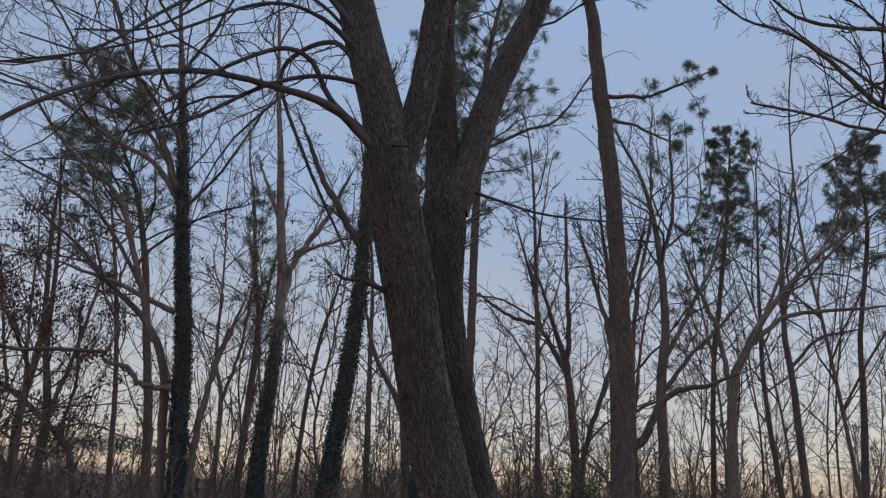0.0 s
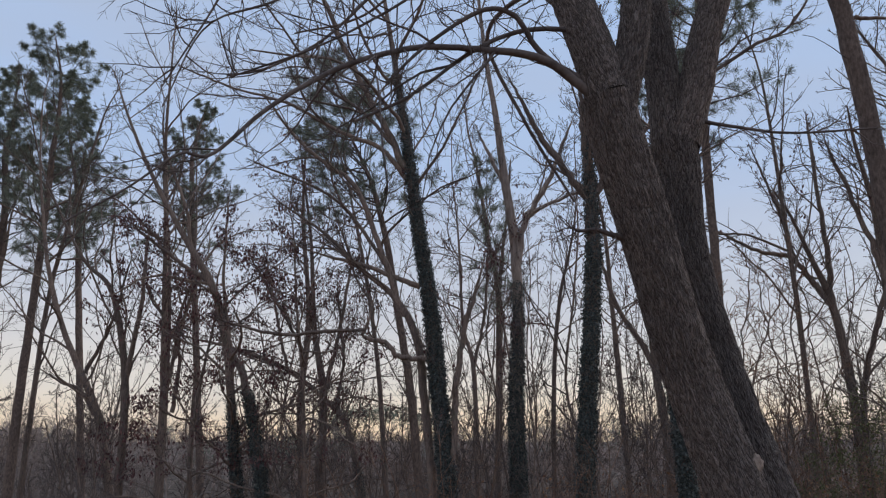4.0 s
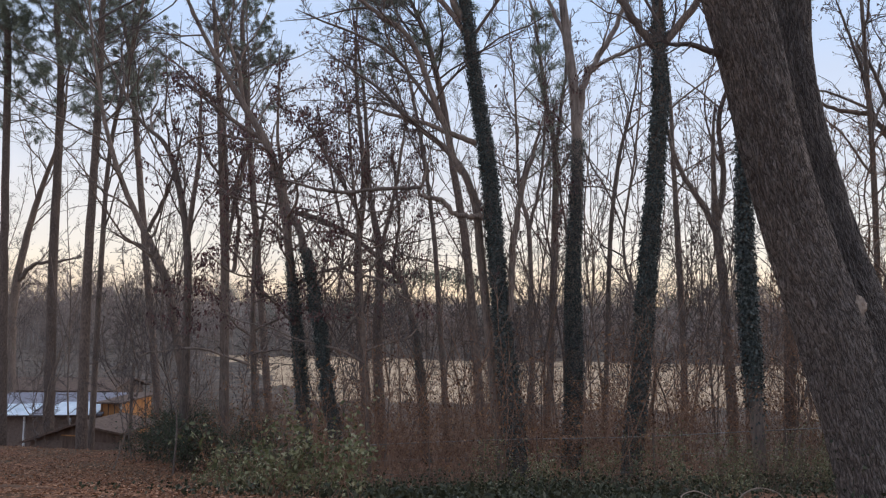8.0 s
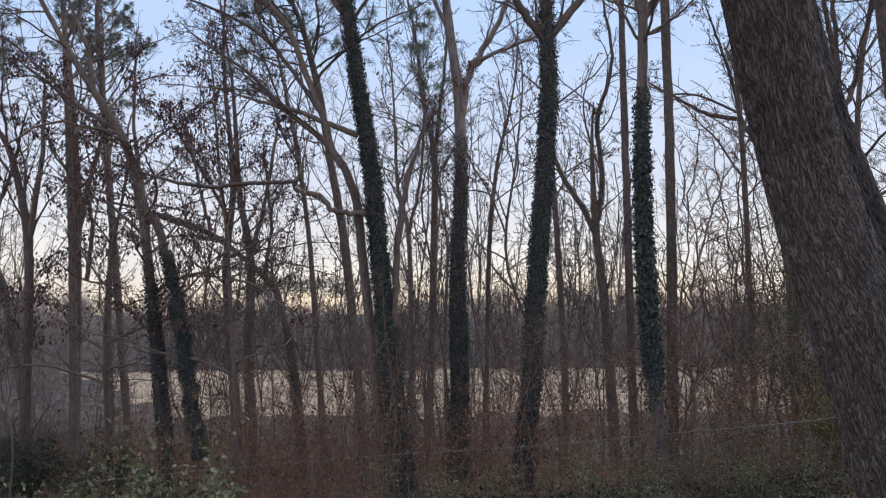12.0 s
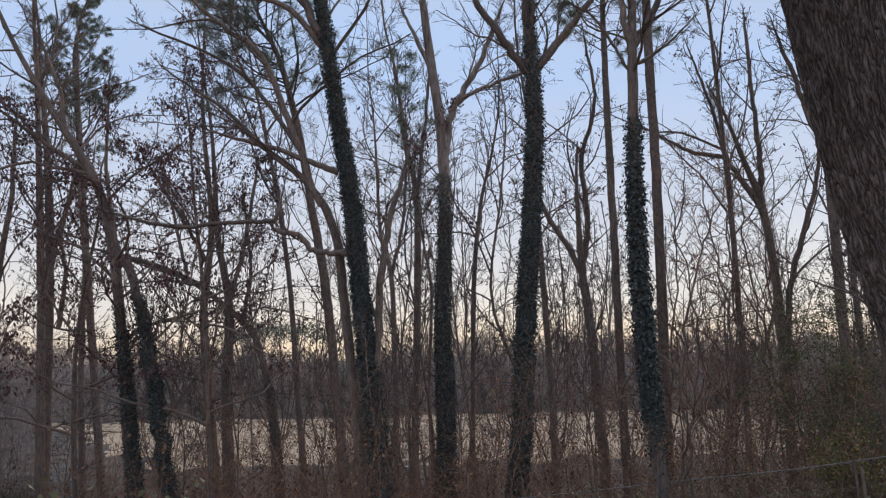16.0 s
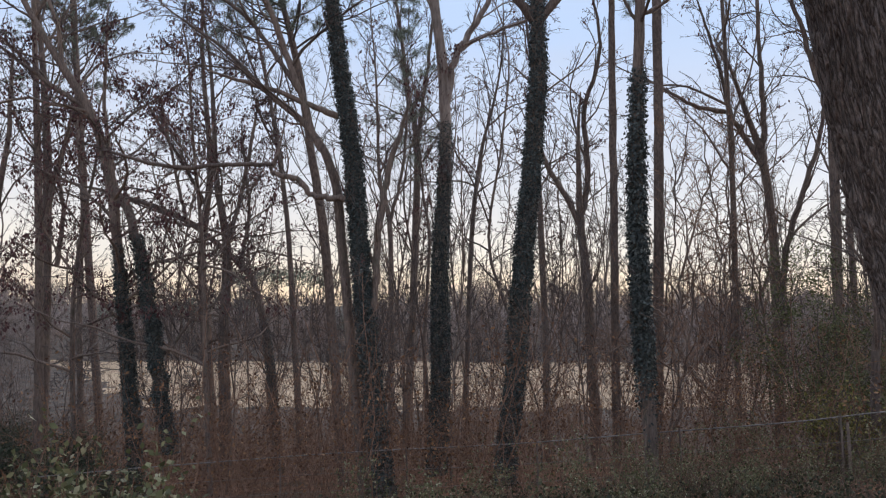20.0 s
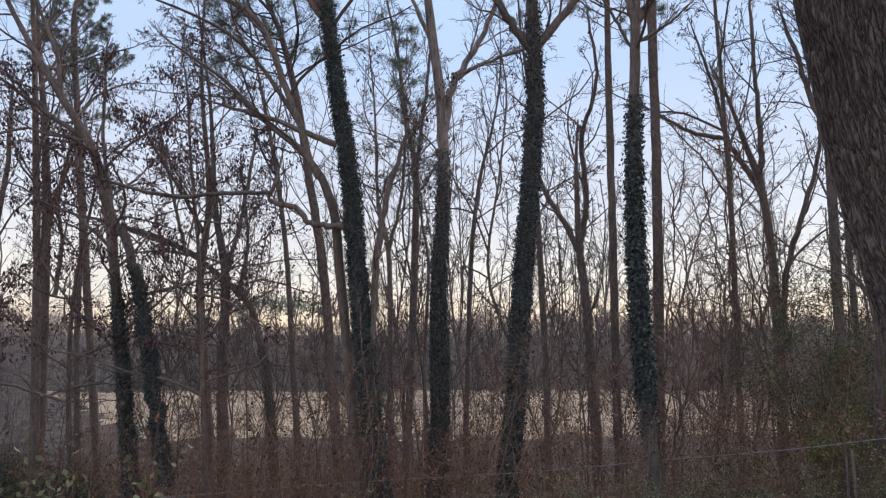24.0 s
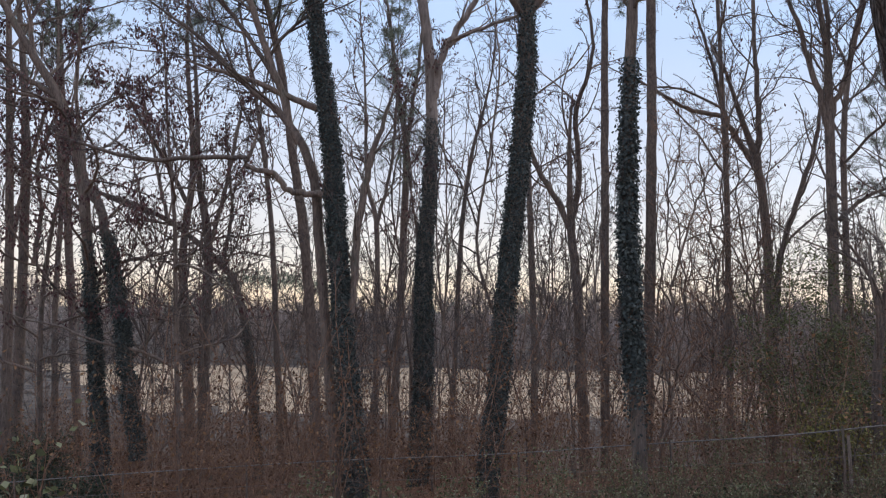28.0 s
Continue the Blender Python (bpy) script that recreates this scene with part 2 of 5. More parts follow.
def unit(v):
    return v / np.maximum(np.linalg.norm(v, axis=-1, keepdims=True), 1e-9)


def tubes(pts, rad, sides):
    """Tubes round many centre lines: pts (m, n, 3), rad (m, n)."""
    m, n, _ = pts.shape
    tan = unit(np.gradient(pts, axis=1))
    ref = np.where(np.abs(tan[:, :1, 2:]) > 0.7, np.array([1.0, 0, 0]), np.array([0, 0, 1.0]))
    a = unit(np.cross(tan, np.broadcast_to(ref, tan.shape)))
    b = np.cross(tan, a)
    th = np.arange(sides) * 2 * math.pi / sides
    ring = a[:, :, None] * np.cos(th)[:, None] + b[:, :, None] * np.sin(th)[:, None]
    verts = (pts[:, :, None] + ring * rad[:, :, None, None]).reshape(-1, 3)
    i = np.arange(m)[:, None, None] * n * sides + np.arange(n - 1)[None, :, None] * sides
    j, k = np.arange(sides), (np.arange(sides) + 1) % sides
    quads = np.stack([i + j, i + k, i + sides + k, i + sides + j], -1).reshape(-1, 4)
    return verts, quads


def join(parts):
    vs, qs, n = [], [], 0
    for v, q in parts:
        vs.append(v)
        qs.append(q + n)
        n += len(v)
    return np.concatenate(vs), np.concatenate(qs)


def spline(ctrl, n):
    """A smooth line of n points through control points, with their radii."""
    c = np.asarray(ctrl, float)
    c = np.vstack([2 * c[0] - c[1], c, 2 * c[-1] - c[-2]])
    mid = np.concatenate([[0], np.cumsum(np.linalg.norm(np.diff(c[1:-1, :3], axis=0), axis=1) + 1e-6)])
    t = np.minimum(np.interp(np.linspace(0, mid[-1], n), mid, np.arange(len(mid))), len(c) - 3 - 1e-6)
    i = t.astype(int)
    u = (t - i)[:, None]
    p0, p1, p2, p3 = c[i], c[i + 1], c[i + 2], c[i + 3]
    out = 0.5 * (2 * p1 + (p2 - p0) * u + (2 * p0 - 5 * p1 + 4 * p2 - p3) * u ** 2 + (3 * p1 - p0 - 3 * p2 + p3) * u ** 3)
    return out[:, :3], np.maximum(out[:, 3], 0.003)


def sprout(r, pts, rad, count, lo, hi, angle, length, ratio, n, wobble, rise, least=0.003):
    """Side branches from many parents: count from each, between lo and hi of its length."""
    m, k, _ = pts.shape
    s = r.uniform(lo, hi, (m, count)) * (k - 1)
    i = np.minimum(s.astype(int), k - 2)
    u = (s - i)[..., None]
    row = np.arange(m)[:, None]
    start = pts[row, i] * (1 - u) + pts[row, i + 1] * u
    ahead = unit(pts[row, i + 1] - pts[row, i])
    pr = rad[row, i] * (1 - u[..., 0]) + rad[row, i + 1] * u[..., 0]
    side = unit(np.cross(ahead, r.normal(size=ahead.shape)))
    ang = np.radians(r.normal(angle, 12, (m, count)))[..., None]
    d = ahead * np.cos(ang) + side * np.sin(ang)
    plen = np.linalg.norm(pts[:, -1] - pts[:, 0], axis=1)[:, None]
    ln = (length * plen if length < 1 else length) * r.uniform(0.5, 1.15, (m, count)) * (1.12 - 0.45 * s / (k - 1))
    r0 = np.maximum(np.minimum(pr * ratio, 0.0068 * ln + 0.002), least)
    start, d, ln, r0 = start.reshape(-1, 3), d.reshape(-1, 3), ln.ravel(), r0.ravel()
    out = np.empty((len(start), n, 3))
    out[:, 0] = start
    for q in range(1, n):
        d = unit(d + r.normal(size=d.shape) * wobble + np.array([0, 0, rise]))
        out[:, q] = out[:, q - 1] + d * (ln / (n - 1))[:, None]
    return out, r0[:, None] * np.linspace(1, 0.22, n)[None]


def shoots(r, pts, rad, count, lo, hi, angle, share, n, bend, rise, least=0.003, slim=0.011, most=99.0, dome=False):
    """Boughs set in a spiral along many parents, each shorter towards its parent's tip, bending as it grows."""
    m, k, _ = pts.shape
    s = (lo + (hi - lo) * (np.arange(count) + r.uniform(0, 1, (m, count))) / count) * (k - 1)
    i = np.minimum(s.astype(int), k - 2)
    u = (s - i)[..., None]
    row = np.arange(m)[:, None]
    start = pts[row, i] * (1 - u) + pts[row, i + 1] * u
    ahead = unit(pts[row, i + 1] - pts[row, i])
    pr = rad[row, i] * (1 - u[..., 0]) + rad[row, i + 1] * u[..., 0]
    ref = np.where(np.abs(ahead[..., 2:]) > 0.8, np.array([1.0, 0, 0]), np.array([0, 0, 1.0]))
    a = unit(np.cross(ahead, ref))
    b = np.cross(ahead, a)
    th = (r.uniform(0, 6.28, (m, 1)) + 2.4 * np.arange(count) + r.normal(0, 0.45, (m, count)))[..., None]
    ang = np.radians(r.normal(angle, 9, (m, count)))[..., None]
    d = ahead * np.cos(ang) + (a * np.cos(th) + b * np.sin(th)) * np.sin(ang)
    plen = np.linalg.norm(np.diff(pts, axis=1), axis=2).sum(1)[:, None]
    ln = np.minimum(share * plen * (1.12 - s / (k - 1)), most) * r.uniform(0.55, 1.15, (m, count))
    if dome:
        ln = most * np.sqrt(np.clip(1.12 - (s / (k - 1) - lo) / (hi - lo), 0, 1)) * r.uniform(0.6, 1.1, (m, count))
    r0 = np.maximum(np.minimum(pr * 0.72, slim * ln + 0.0015), least)
    start, d, ln, r0 = start.reshape(-1, 3), d.reshape(-1, 3), ln.ravel(), r0.ravel()
    out = np.empty((len(start), n, 3))
    out[:, 0] = start
    drift = r.normal(size=d.shape) * bend * 0.35
    for q in range(1, n):
        d = unit(d + drift + r.normal(size=d.shape) * bend + np.array([0, 0, rise]))
        out[:, q] = out[:, q - 1] + d * (ln / (n - 1))[:, None]
    return out, np.maximum(r0[:, None] * np.linspace(1, 0.3, n)[None], least * 0.7)


def tufts(r, at, along, count, length, width):
    """Pine needles: brushes that spread forward from the end of a shoot."""
    m = len(at)
    at, along = np.repeat(at, count, 0), np.repeat(along, count, 0)
    d = unit(along * 0.75 + unit(r.normal(size=at.shape)))
    w = unit(np.cross(d, r.normal(size=at.shape))) * width * 0.5
    sz = length * r.uniform(0.7, 1.15, (m * count, 1))
    root = at - along * length * r.uniform(0, 0.7, (m * count, 1))
    tip = root + d * sz + np.array([0, 0, -0.12]) * sz
    v = np.stack([root - w * 0.6, root + w * 0.6, tip + w * 0.5, tip - w * 0.5], 1)
    return v.reshape(-1, 3), np.arange(m * count * 4).reshape(-1, 4)


def blades(r, at, size, along=None, spread=1.0, slim=0.5, droop=0.0, face=None):
    """Small leaves: one bent four-cornered face each."""
    m = len(at)
    d = unit((along if along is not None else 0) + r.normal(size=(m, 3)) * spread + np.array([0, 0, -droop]))
    w = unit(np.cross(d, r.normal(size=(m, 3)) if face is None else face + r.normal(size=(m, 3)) * 0.35))
    nrm = np.cross(d, w)
    sz = size * r.uniform(0.6, 1.3, (m, 1))
    v = np.stack([at, at + d * sz * 0.5 + w * sz * slim * 0.5 + nrm * sz * 0.08, at + d * sz, at + d * sz * 0.5 - w * sz * slim * 0.5 + nrm * sz * 0.08], 1)
    return v.reshape(-1, 3), np.arange(m * 4).reshape(-1, 4)


def ground_z(x, y):
    """Height of the land: a lawn, a wooded bank down to a flat field, a hill beyond."""
    p = np.interp(y, [-60, 0, 3, 4, 6.5, 8, 16, 20, 25, 34, 48, 60, 140, 175, 260, 500, 2500],
                  [0.6, -0.05, -0.08, -0.14, -0.62, -0.95, -2.6, -3.4, -4.2, -5.4, -8.6, -8.6, -8.6, -7.8, -5.5, -5.0, -5.0])
    side = 0.07 * np.clip(x, -9, 30) * np.clip((y - 3) / 12, 0, 1) * (1 - np.clip((y - 30) / 17, 0, 1))
    dell = -2.4 * np.clip((y - 35) / 9, 0, 1) * np.clip((-x - 16) / 9, 0, 1) * np.clip((75 - y) / 20, 0, 1)
    ridge = np.clip((y - 150) / 110, 0, 1) * (0.4 + 1.3 * np.sin(x * 0.021) + 1.0 * np.sin(x * 0.05 + 1.0))
    return p + side + dell + ridge


BARE_LABELS = "tall bare grey-brown tree standing in the winter woods"
LABELS = {
    "bare": BARE_LABELS,
    "leaf": "winter tree still holding dark red-brown dry leaves",
    "curve": "bent ivy-clad tree arching sideways with dry leaves",
    "pine": "tall pine with a reddish trunk and dark green needle crown",
    "pale": "tall pale-barked tree with ivy on its lower trunk",
    "scrub": "slender many-twigged young tree in the thicket",
}
tree_count = 0


def tree(kind, trunk, limbs=(), h=0, ivy=0, leafy=0.0, crown0=0.6, ivy0=0.0, spread=4.0):
    """A tree from a few points (x, y, z, radius) along its trunk and its main limbs."""
    global tree_count
    tree_count += 1
    r = np.random.default_rng(100 + tree_count)
    c = [np.array(p, float) for p in trunk]
    d = (c[1] - c[0]) / max(c[1][2] - c[0][2], 0.1)
    foot = c[0] + d * (ground_z(c[0][0], c[0][1]) - 0.12 - c[0][2])
    foot[2] = ground_z(foot[0], foot[1]) - 0.12
    foot[3] = c[0][3] * 1.12
    c[0] = foot
    if h:
        top = ground_z(foot[0], foot[1]) + h
        dirn = unit(c[-1][:3] - c[-2][:3])
        while c[-1][2] < top - 1.0:
            dirn = unit(dirn + np.array([0, 0, 0.25]) + r.normal(size=3) * 0.08)
            step = min(3.0, top - c[-1][2])
            c.append(np.append(c[-1][:3] + dirn * step, max(c[-1][3] * 0.72, 0.02)))
    dirn = unit(c[-1][:3] - c[-2][:3])
    for part_ in (0.7, 0.6, 0.4):
        dirn = unit(dirn + r.normal(size=3) * 0.12)
        c.append(np.append(c[-1][:3] + dirn * min(2.6, 18 * c[-1][3] + 0.4), max(c[-1][3] * part_, 0.008)))
    base = np.array([foot[0], foot[1], ground_z(foot[0], foot[1])])
    thing = tagged(new({"pine": "pine_tree", "scrub": "sapling"}.get(kind, "tree")), LABELS[kind] if not (ivy and kind == "bare") else "tall bare tree with ivy climbing its trunk", "tree", "trees of the wood")
    thing.location = base
    bk = BARK["pale" if kind == "pale" else "pine" if kind == "pine" else "bare"]
    tp, tr = spline(c, 5 * len(c))
    if kind == "scrub":
        tp[1:] += np.cumsum(r.normal(size=(len(tp) - 1, 3)) * 0.09, axis=0) * np.array([1, 1, 0.2])
        tr = tr * 0.65
    tp = tp + r.normal(size=(len(tp), 3)) * tr[:, None] * 0.05
    v, q = tubes(tp[None], (tr * r.uniform(0.97, 1.04, len(tr)))[None], 12)
    mesh_object("trunk", v, q, bk, thing, base)
    mains = [(tp[None], tr[None])]
    limb_parts = []
    for l in limbs:
        l = [np.array(p, float) for p in l]
        if l[-1][3] > 0.012:
            l.append(np.append(l[-1][:3] + unit(l[-1][:3] - l[-2][:3] + (0, 0, 0.1)) * min(1.8, l[-1][3] * 26), 0.007))
        lp, lr = spline(l, 5 * len(l))
        lp[1:] += r.normal(size=(len(lp) - 1, 3)) * lr[1:, None] * 0.25
        v, q = tubes(lp[None], lr[None], 8)
        limb_parts.append(mesh_object("limb", v, q, bk, thing, base))
        mains.append((lp[None], lr[None]))
    height = tp[-1, 2] - base[2]
    dist = math.hypot(base[0], base[1])
    if kind == "pine":
        lo = max(crown0, 1 - 15.0 / max(height, 12))
        l1 = [shoots(r, tp[None], tr[None], 56, lo, 0.99, 64, 0.36, 8, 0.17, 0.05, 0.016, 0.010, spread, True)]
        l1.append(shoots(r, tp[None], tr[None], 8, lo * 0.55, lo, 80, 0.1, 6, 0.2, 0.0, 0.010, 0.007, most=1.7))
        l1 += [shoots(r, p, q_, 5, 0.35, 1.0, 45, 0.85, 6, 0.16, 0.04, 0.010) for p, q_ in mains[1:] if p[0, 0, 2] > base[2] + 0.4 * height]
        for p, q_ in l1:
            for k in range(len(p)):
                v, q = tubes(p[k:k + 1], q_[k:k + 1], 5)
                mesh_object("branch", v, q, TWIG, thing, base)
        l2 = [shoots(r, p, q_, 7, 0.3, 1.0, 46, 0.5, 5, 0.16, 0.07, 0.008) for k, (p, q_) in enumerate(l1) if k != 1]
        l3 = [shoots(r, p, q_, 3, 0.25, 1.0, 42, 0.6, 3, 0.16, 0.08, 0.005) for p, q_ in l2]
        v, q = join([tubes(p, q_, 3) for p, q_ in l2 + l3])
        tagged(mesh_object("crown", v, q, TWIG, thing, base), kind="stuff")
        tips = np.concatenate([p[:, -1] for p, _ in l2 + l3] + [p[:, -2] for p, _ in l2])
        dirs = np.concatenate([unit(p[:, -1] - p[:, -2]) for p, _ in l2 + l3] + [unit(p[:, -1] - p[:, -2]) for p, _ in l2])
        v, q = tufts(r, tips, dirs, 23, min(0.30, 0.0095 * dist), max(0.006, 0.00046 * dist))
        tagged(mesh_object("foliage", v, q, NEEDLE, thing, base), kind="stuff")
        return thing
    near = base[1] < 31.5
    thin = 0.00026 * dist
    if kind == "scrub":
        l1 = [shoots(r, tp[None], tr[None], 22, 0.12, 0.98, 50, 0.42, 9, 0.24, 0.06, 0.009)]
    else:
        lo = 0.22 if kind == "leaf" else max(0.25, 1 - 19.0 / max(height, 20)) if h else 0.62
        n1 = {"curve": 9, "pale": 15, "leaf": 26}.get(kind, 17)
        l1 = [shoots(r, tp[None], tr[None], n1, lo, 0.98, 70 if kind == "leaf" else 44, 0.40 if h else 0.5, 11, 0.15, 0.02 if kind == "leaf" else 0.05, 0.013, 0.010, 6.8),
              shoots(r, tp[None], tr[None], 9, 0.16, max(lo, 0.3), 60, 0.10, 7, 0.2, 0.05, 0.007, 0.007, 2.6)]
    l1 += [shoots(r, p, q_, 8, 0.2, 0.98, 40, 0.6, 9, 0.15, 0.05, 0.010) for p, q_ in mains[1:]]
    ends = [(p[:, -5:], q_[:, -5:]) for p, q_ in mains]
    owners = [thing] * (len(l1) - len(limb_parts)) + limb_parts
    for (p, q_), owner in zip(l1, owners):
        for k in range(len(p)):
            v, q = tubes(p[k:k + 1], q_[k:k + 1], 5)
            mesh_object("branch", v, q, bk, owner, base)
    l2 = [shoots(r, p, q_, 6 if kind == "scrub" else 8, 0.14, 1.0, 40, 0.52, 6, 0.17, 0.04, thin * 1.5) for p, q_ in l1]
    l2 += [shoots(r, p, q_, 6, 0.0, 1.0, 40, 0.7, 7, 0.16, 0.05, thin * 1.5) for p, q_ in ends]
    l3 = [shoots(r, p, q_, 5 if near and kind != "scrub" else 4, 0.12, 1.0, 38, 0.55, 3, 0.2, 0.03, thin) for p, q_ in l2]
    l4 = [shoots(r, p, q_, 3 if -15 < base[0] < -5 else 2, 0.1, 0.98, 38, 0.7, 2, 0.2, 0.02, thin * 0.7) for p, q_ in l3] if near and kind != "scrub" else []
    v, q = join([tubes(p, q_, 3) for p, q_ in l2] + [tubes(p, q_, 3) for p, q_ in l3 + l4])
    tagged(mesh_object("crown", v, q, BRUSH if kind == "scrub" else TWIG, thing, base), kind="stuff")
    if leafy:
        pt = np.concatenate([(p[:, :-1] * (1 - u) + p[:, 1:] * u).reshape(-1, 3) for p, _ in l2 + l3 for u in (0.2, 0.55, 0.9)])
        low = 11 if base[1] > 36 else 6
        pt = pt[(pt[:, 2] < base[2] + 2.7 * low) & (pt[:, 2] > base[2] + low)]
        pt = pt[r.permutation(len(pt))[:int(2700 * leafy)]]
        v, q = blades(r, pt + r.normal(size=pt.shape) * 0.12, 0.14 if near else 0.20, None, 0.5, 0.45, 1.0)
        tagged(mesh_object("foliage", v, q, DRY, thing, base), kind="stuff")
    if ivy:
        stems = [mains[0]] + [mn for mn, l in zip(mains[1:], limbs) if l[0][2] < base[2] + 3]
        vs = []
        for p, q_ in stems:
            p, q_ = p[0], q_[0]
            keep = p[:, 2] < base[2] + ivy
            k = max(int(keep.sum()) - 1, 1)
            n = int(2100 * (min(p[k, 2], base[2] + ivy) - base[2]) * (q_[0] / 0.3) ** 0.5)
            s = np.clip(ivy0 / ivy * k + (1 - np.sqrt(1 - 0.97 * r.random(n))) * 1.22 * k * (1 - ivy0 / ivy) + r.normal(0, 0.06, n) * k, 0, 2 * k)
            s = s[s < k - 0.01]
            n = len(s)
            i = np.minimum(s.astype(int), len(p) - 2)
            u = (s - i)[:, None]
            ctr = p[i] * (1 - u) + p[i + 1] * u
            th = r.uniform(0, 2 * math.pi, n)
            out = np.stack([np.cos(th), np.sin(th), np.zeros(n)], 1)
            at = ctr + out * (q_[i] + np.abs(r.normal(0, 0.05, n)))[:, None]
            vs.append(blades(r, at, 0.064, out * 0.35, 0.45, 0.9, 0.9, out))
        v, q = join(vs)
        tagged(mesh_object("ivy", v, q, IVY, thing, base, label="dark green climbing ivy"), kind="stuff")
    return thing


# ---- the land ----
gx = np.concatenate([-np.geomspace(40, 1500, 14)[::-1], np.linspace(-38, 38, 153), np.geomspace(40, 1500, 14)])
gy = np.concatenate([-np.geomspace(12, 300, 8)[::-1], np.linspace(-10, 40, 126), np.linspace(41, 141, 84), np.geomspace(143, 2400, 40)])
X, Y = np.meshgrid(gx, gy)
Z = ground_z(X, Y)
for k, (x, y) in enumerate(zip(X.ravel(), Y.ravel())):
    if abs(x) < 40 and -11 < y < 41:
        Z.ravel()[k] += noise.noise((x * 0.8, y * 0.8, 0)) * 0.05 + noise.noise((x * 0.2, y * 0.2, 3)) * 0.10
nx_, ny_ = len(gx), len(gy)
idx = np.arange(nx_ * ny_).reshape(ny_, nx_)
gq = np.stack([idx[:-1, :-1], idx[:-1, 1:], idx[1:, 1:], idx[1:, :-1]], -1).reshape(-1, 4)
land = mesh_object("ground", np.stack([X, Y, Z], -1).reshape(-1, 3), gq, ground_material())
tagged(land, "leaf-covered sloping ground under bare winter trees", "ground", kind="structure")

fx, fy = np.linspace(-60, 46, 176), np.linspace(66, 141, 110)
X, Y = np.meshgrid(fx, fy)
rag = np.array([noise.noise((x * 0.16, y * 0.09, 7)) + 0.6 * noise.noise((x * 0.6, y * 0.3, 9)) for x, y in zip(X.ravel(), Y.ravel())]).reshape(X.shape)
edge = np.minimum(np.minimum(Y - 79, 139 - Y) * 0.8, np.minimum(X + 54 - (139 - Y) * 0.36, 42 - X))
X = X * (1 + (Y - 90) * 0.006)
Z = ground_z(X, Y) + 0.10 * np.clip((edge + 6.0 * rag) / 3, -1, 1)      # the turf's ragged border dips under the leaf litter
idx = np.arange(X.size).reshape(X.shape)
fq = np.stack([idx[:-1, :-1], idx[:-1, 1:], idx[1:, 1:], idx[1:, :-1]], -1).reshape(-1, 4)
tagged(mesh_object("field", np.stack([X, Y, Z], -1).reshape(-1, 3), fq, field_material()),
       "pale tan dormant grass field beyond the trees", "field", kind="structure")

# ---- trees of the wood ----
tree("pine", [(-38.1, 45, -8.55, 0.279), (-38.68, 45, 6.62, 0.257), (-39.1, 45, 20.02, 0.218)], h=31, crown0=0.57, spread=5.0)
tree("pine", [(-35.8, 46.5, -8.72, 0.342), (-35.95, 46.5, 4.77, 0.304), (-35.93, 46.5, 16.71, 0.235), (-36.53, 46.5, 22.02, 0.193)], h=32, crown0=0.57, spread=5.0)
tree("pine", [(-28.13, 39, -7.05, 0.287), (-28.14, 39, 3.31, 0.255), (-27.89, 39, 11.95, 0.209), (-27.8, 39, 18.74, 0.161)], h=29, crown0=0.57, spread=5.0)
tree("bare", [(-28.53, 40.5, -7.34, 0.173), (-28.28, 40.5, 4.39, 0.151), (-27.94, 40.5, 10.9, 0.127), (-26.56, 40.5, 17.81, 0.102)], h=29.0)
tree("bare", [(-17.99, 33, -5.28, 0.199), (-19.54, 33, 1.7, 0.183), (-20.12, 33, 3.49, 0.164), (-22, 33, 6.86, 0.135), (-23.22, 33, 10.02, 0.105)], limbs=[[(-19.88, 33, 2.8, 0.129), (-20.99, 33, 4.19, 0.098), (-22.01, 33, 4.64, 0.065)], [(-20.81, 33, 5.02, 0.108), (-19.74, 33, 7.24, 0.076), (-19.21, 33, 9.47, 0.054)]], h=25.9)
tree("bare", [(-17.84, 31.5, -5.27, 0.192), (-17.79, 31.5, -0.12, 0.184), (-17.94, 31.5, 4.6, 0.166), (-18.94, 31.5, 8.62, 0.118), (-20.46, 31.5, 10.16, 0.08)], limbs=[[(-17.94, 31.5, 4.6, 0.134), (-17.47, 31.5, 7.78, 0.103), (-17.42, 31.5, 10.46, 0.073)]], h=25.4, leafy=0.4)
tree("bare", [(-16.09, 32.25, -5.33, 0.174), (-16.35, 32.25, 2.52, 0.167), (-16.65, 32.25, 7.89, 0.139), (-17.02, 32.25, 13.39, 0.101)], limbs=[[(-16.35, 32.25, 3.32, 0.104), (-15.95, 32.25, 6.26, 0.094), (-15.31, 32.25, 8.94, 0.063)]], h=27.4, leafy=0.3)
tree("bare", [(-44.62, 54, -8.67, 0.365), (-44.98, 54, 0.26, 0.335), (-44.1, 54, 6.16, 0.269), (-42.79, 54, 10.72, 0.202)], limbs=[[(-44.71, 54, 2.98, 0.213), (-43.24, 54, 4.34, 0.159), (-40.73, 54, 4.7, 0.105)]], h=34)
tree("bare", [(-20.01, 45, -7.44, 0.184), (-20.49, 45, 0.69, 0.159), (-20.51, 45, 7.18, 0.134), (-21.11, 45, 12.33, 0.095)], h=30.9)
tree("bare", [(-23.03, 46.5, -6.19, 0.301), (-23.18, 46.5, 3.26, 0.269), (-23.36, 46.5, 9.26, 0.247), (-23.76, 46.5, 14.34, 0.186), (-24.38, 46.5, 19.5, 0.125)], limbs=[[(-22.6, 46.5, 3.59, 0.155), (-22.32, 46.5, 6.58, 0.129), (-22.66, 46.5, 9.26, 0.104), (-21.93, 46.5, 11.97, 0.078)]], h=31.5, leafy=0.2)
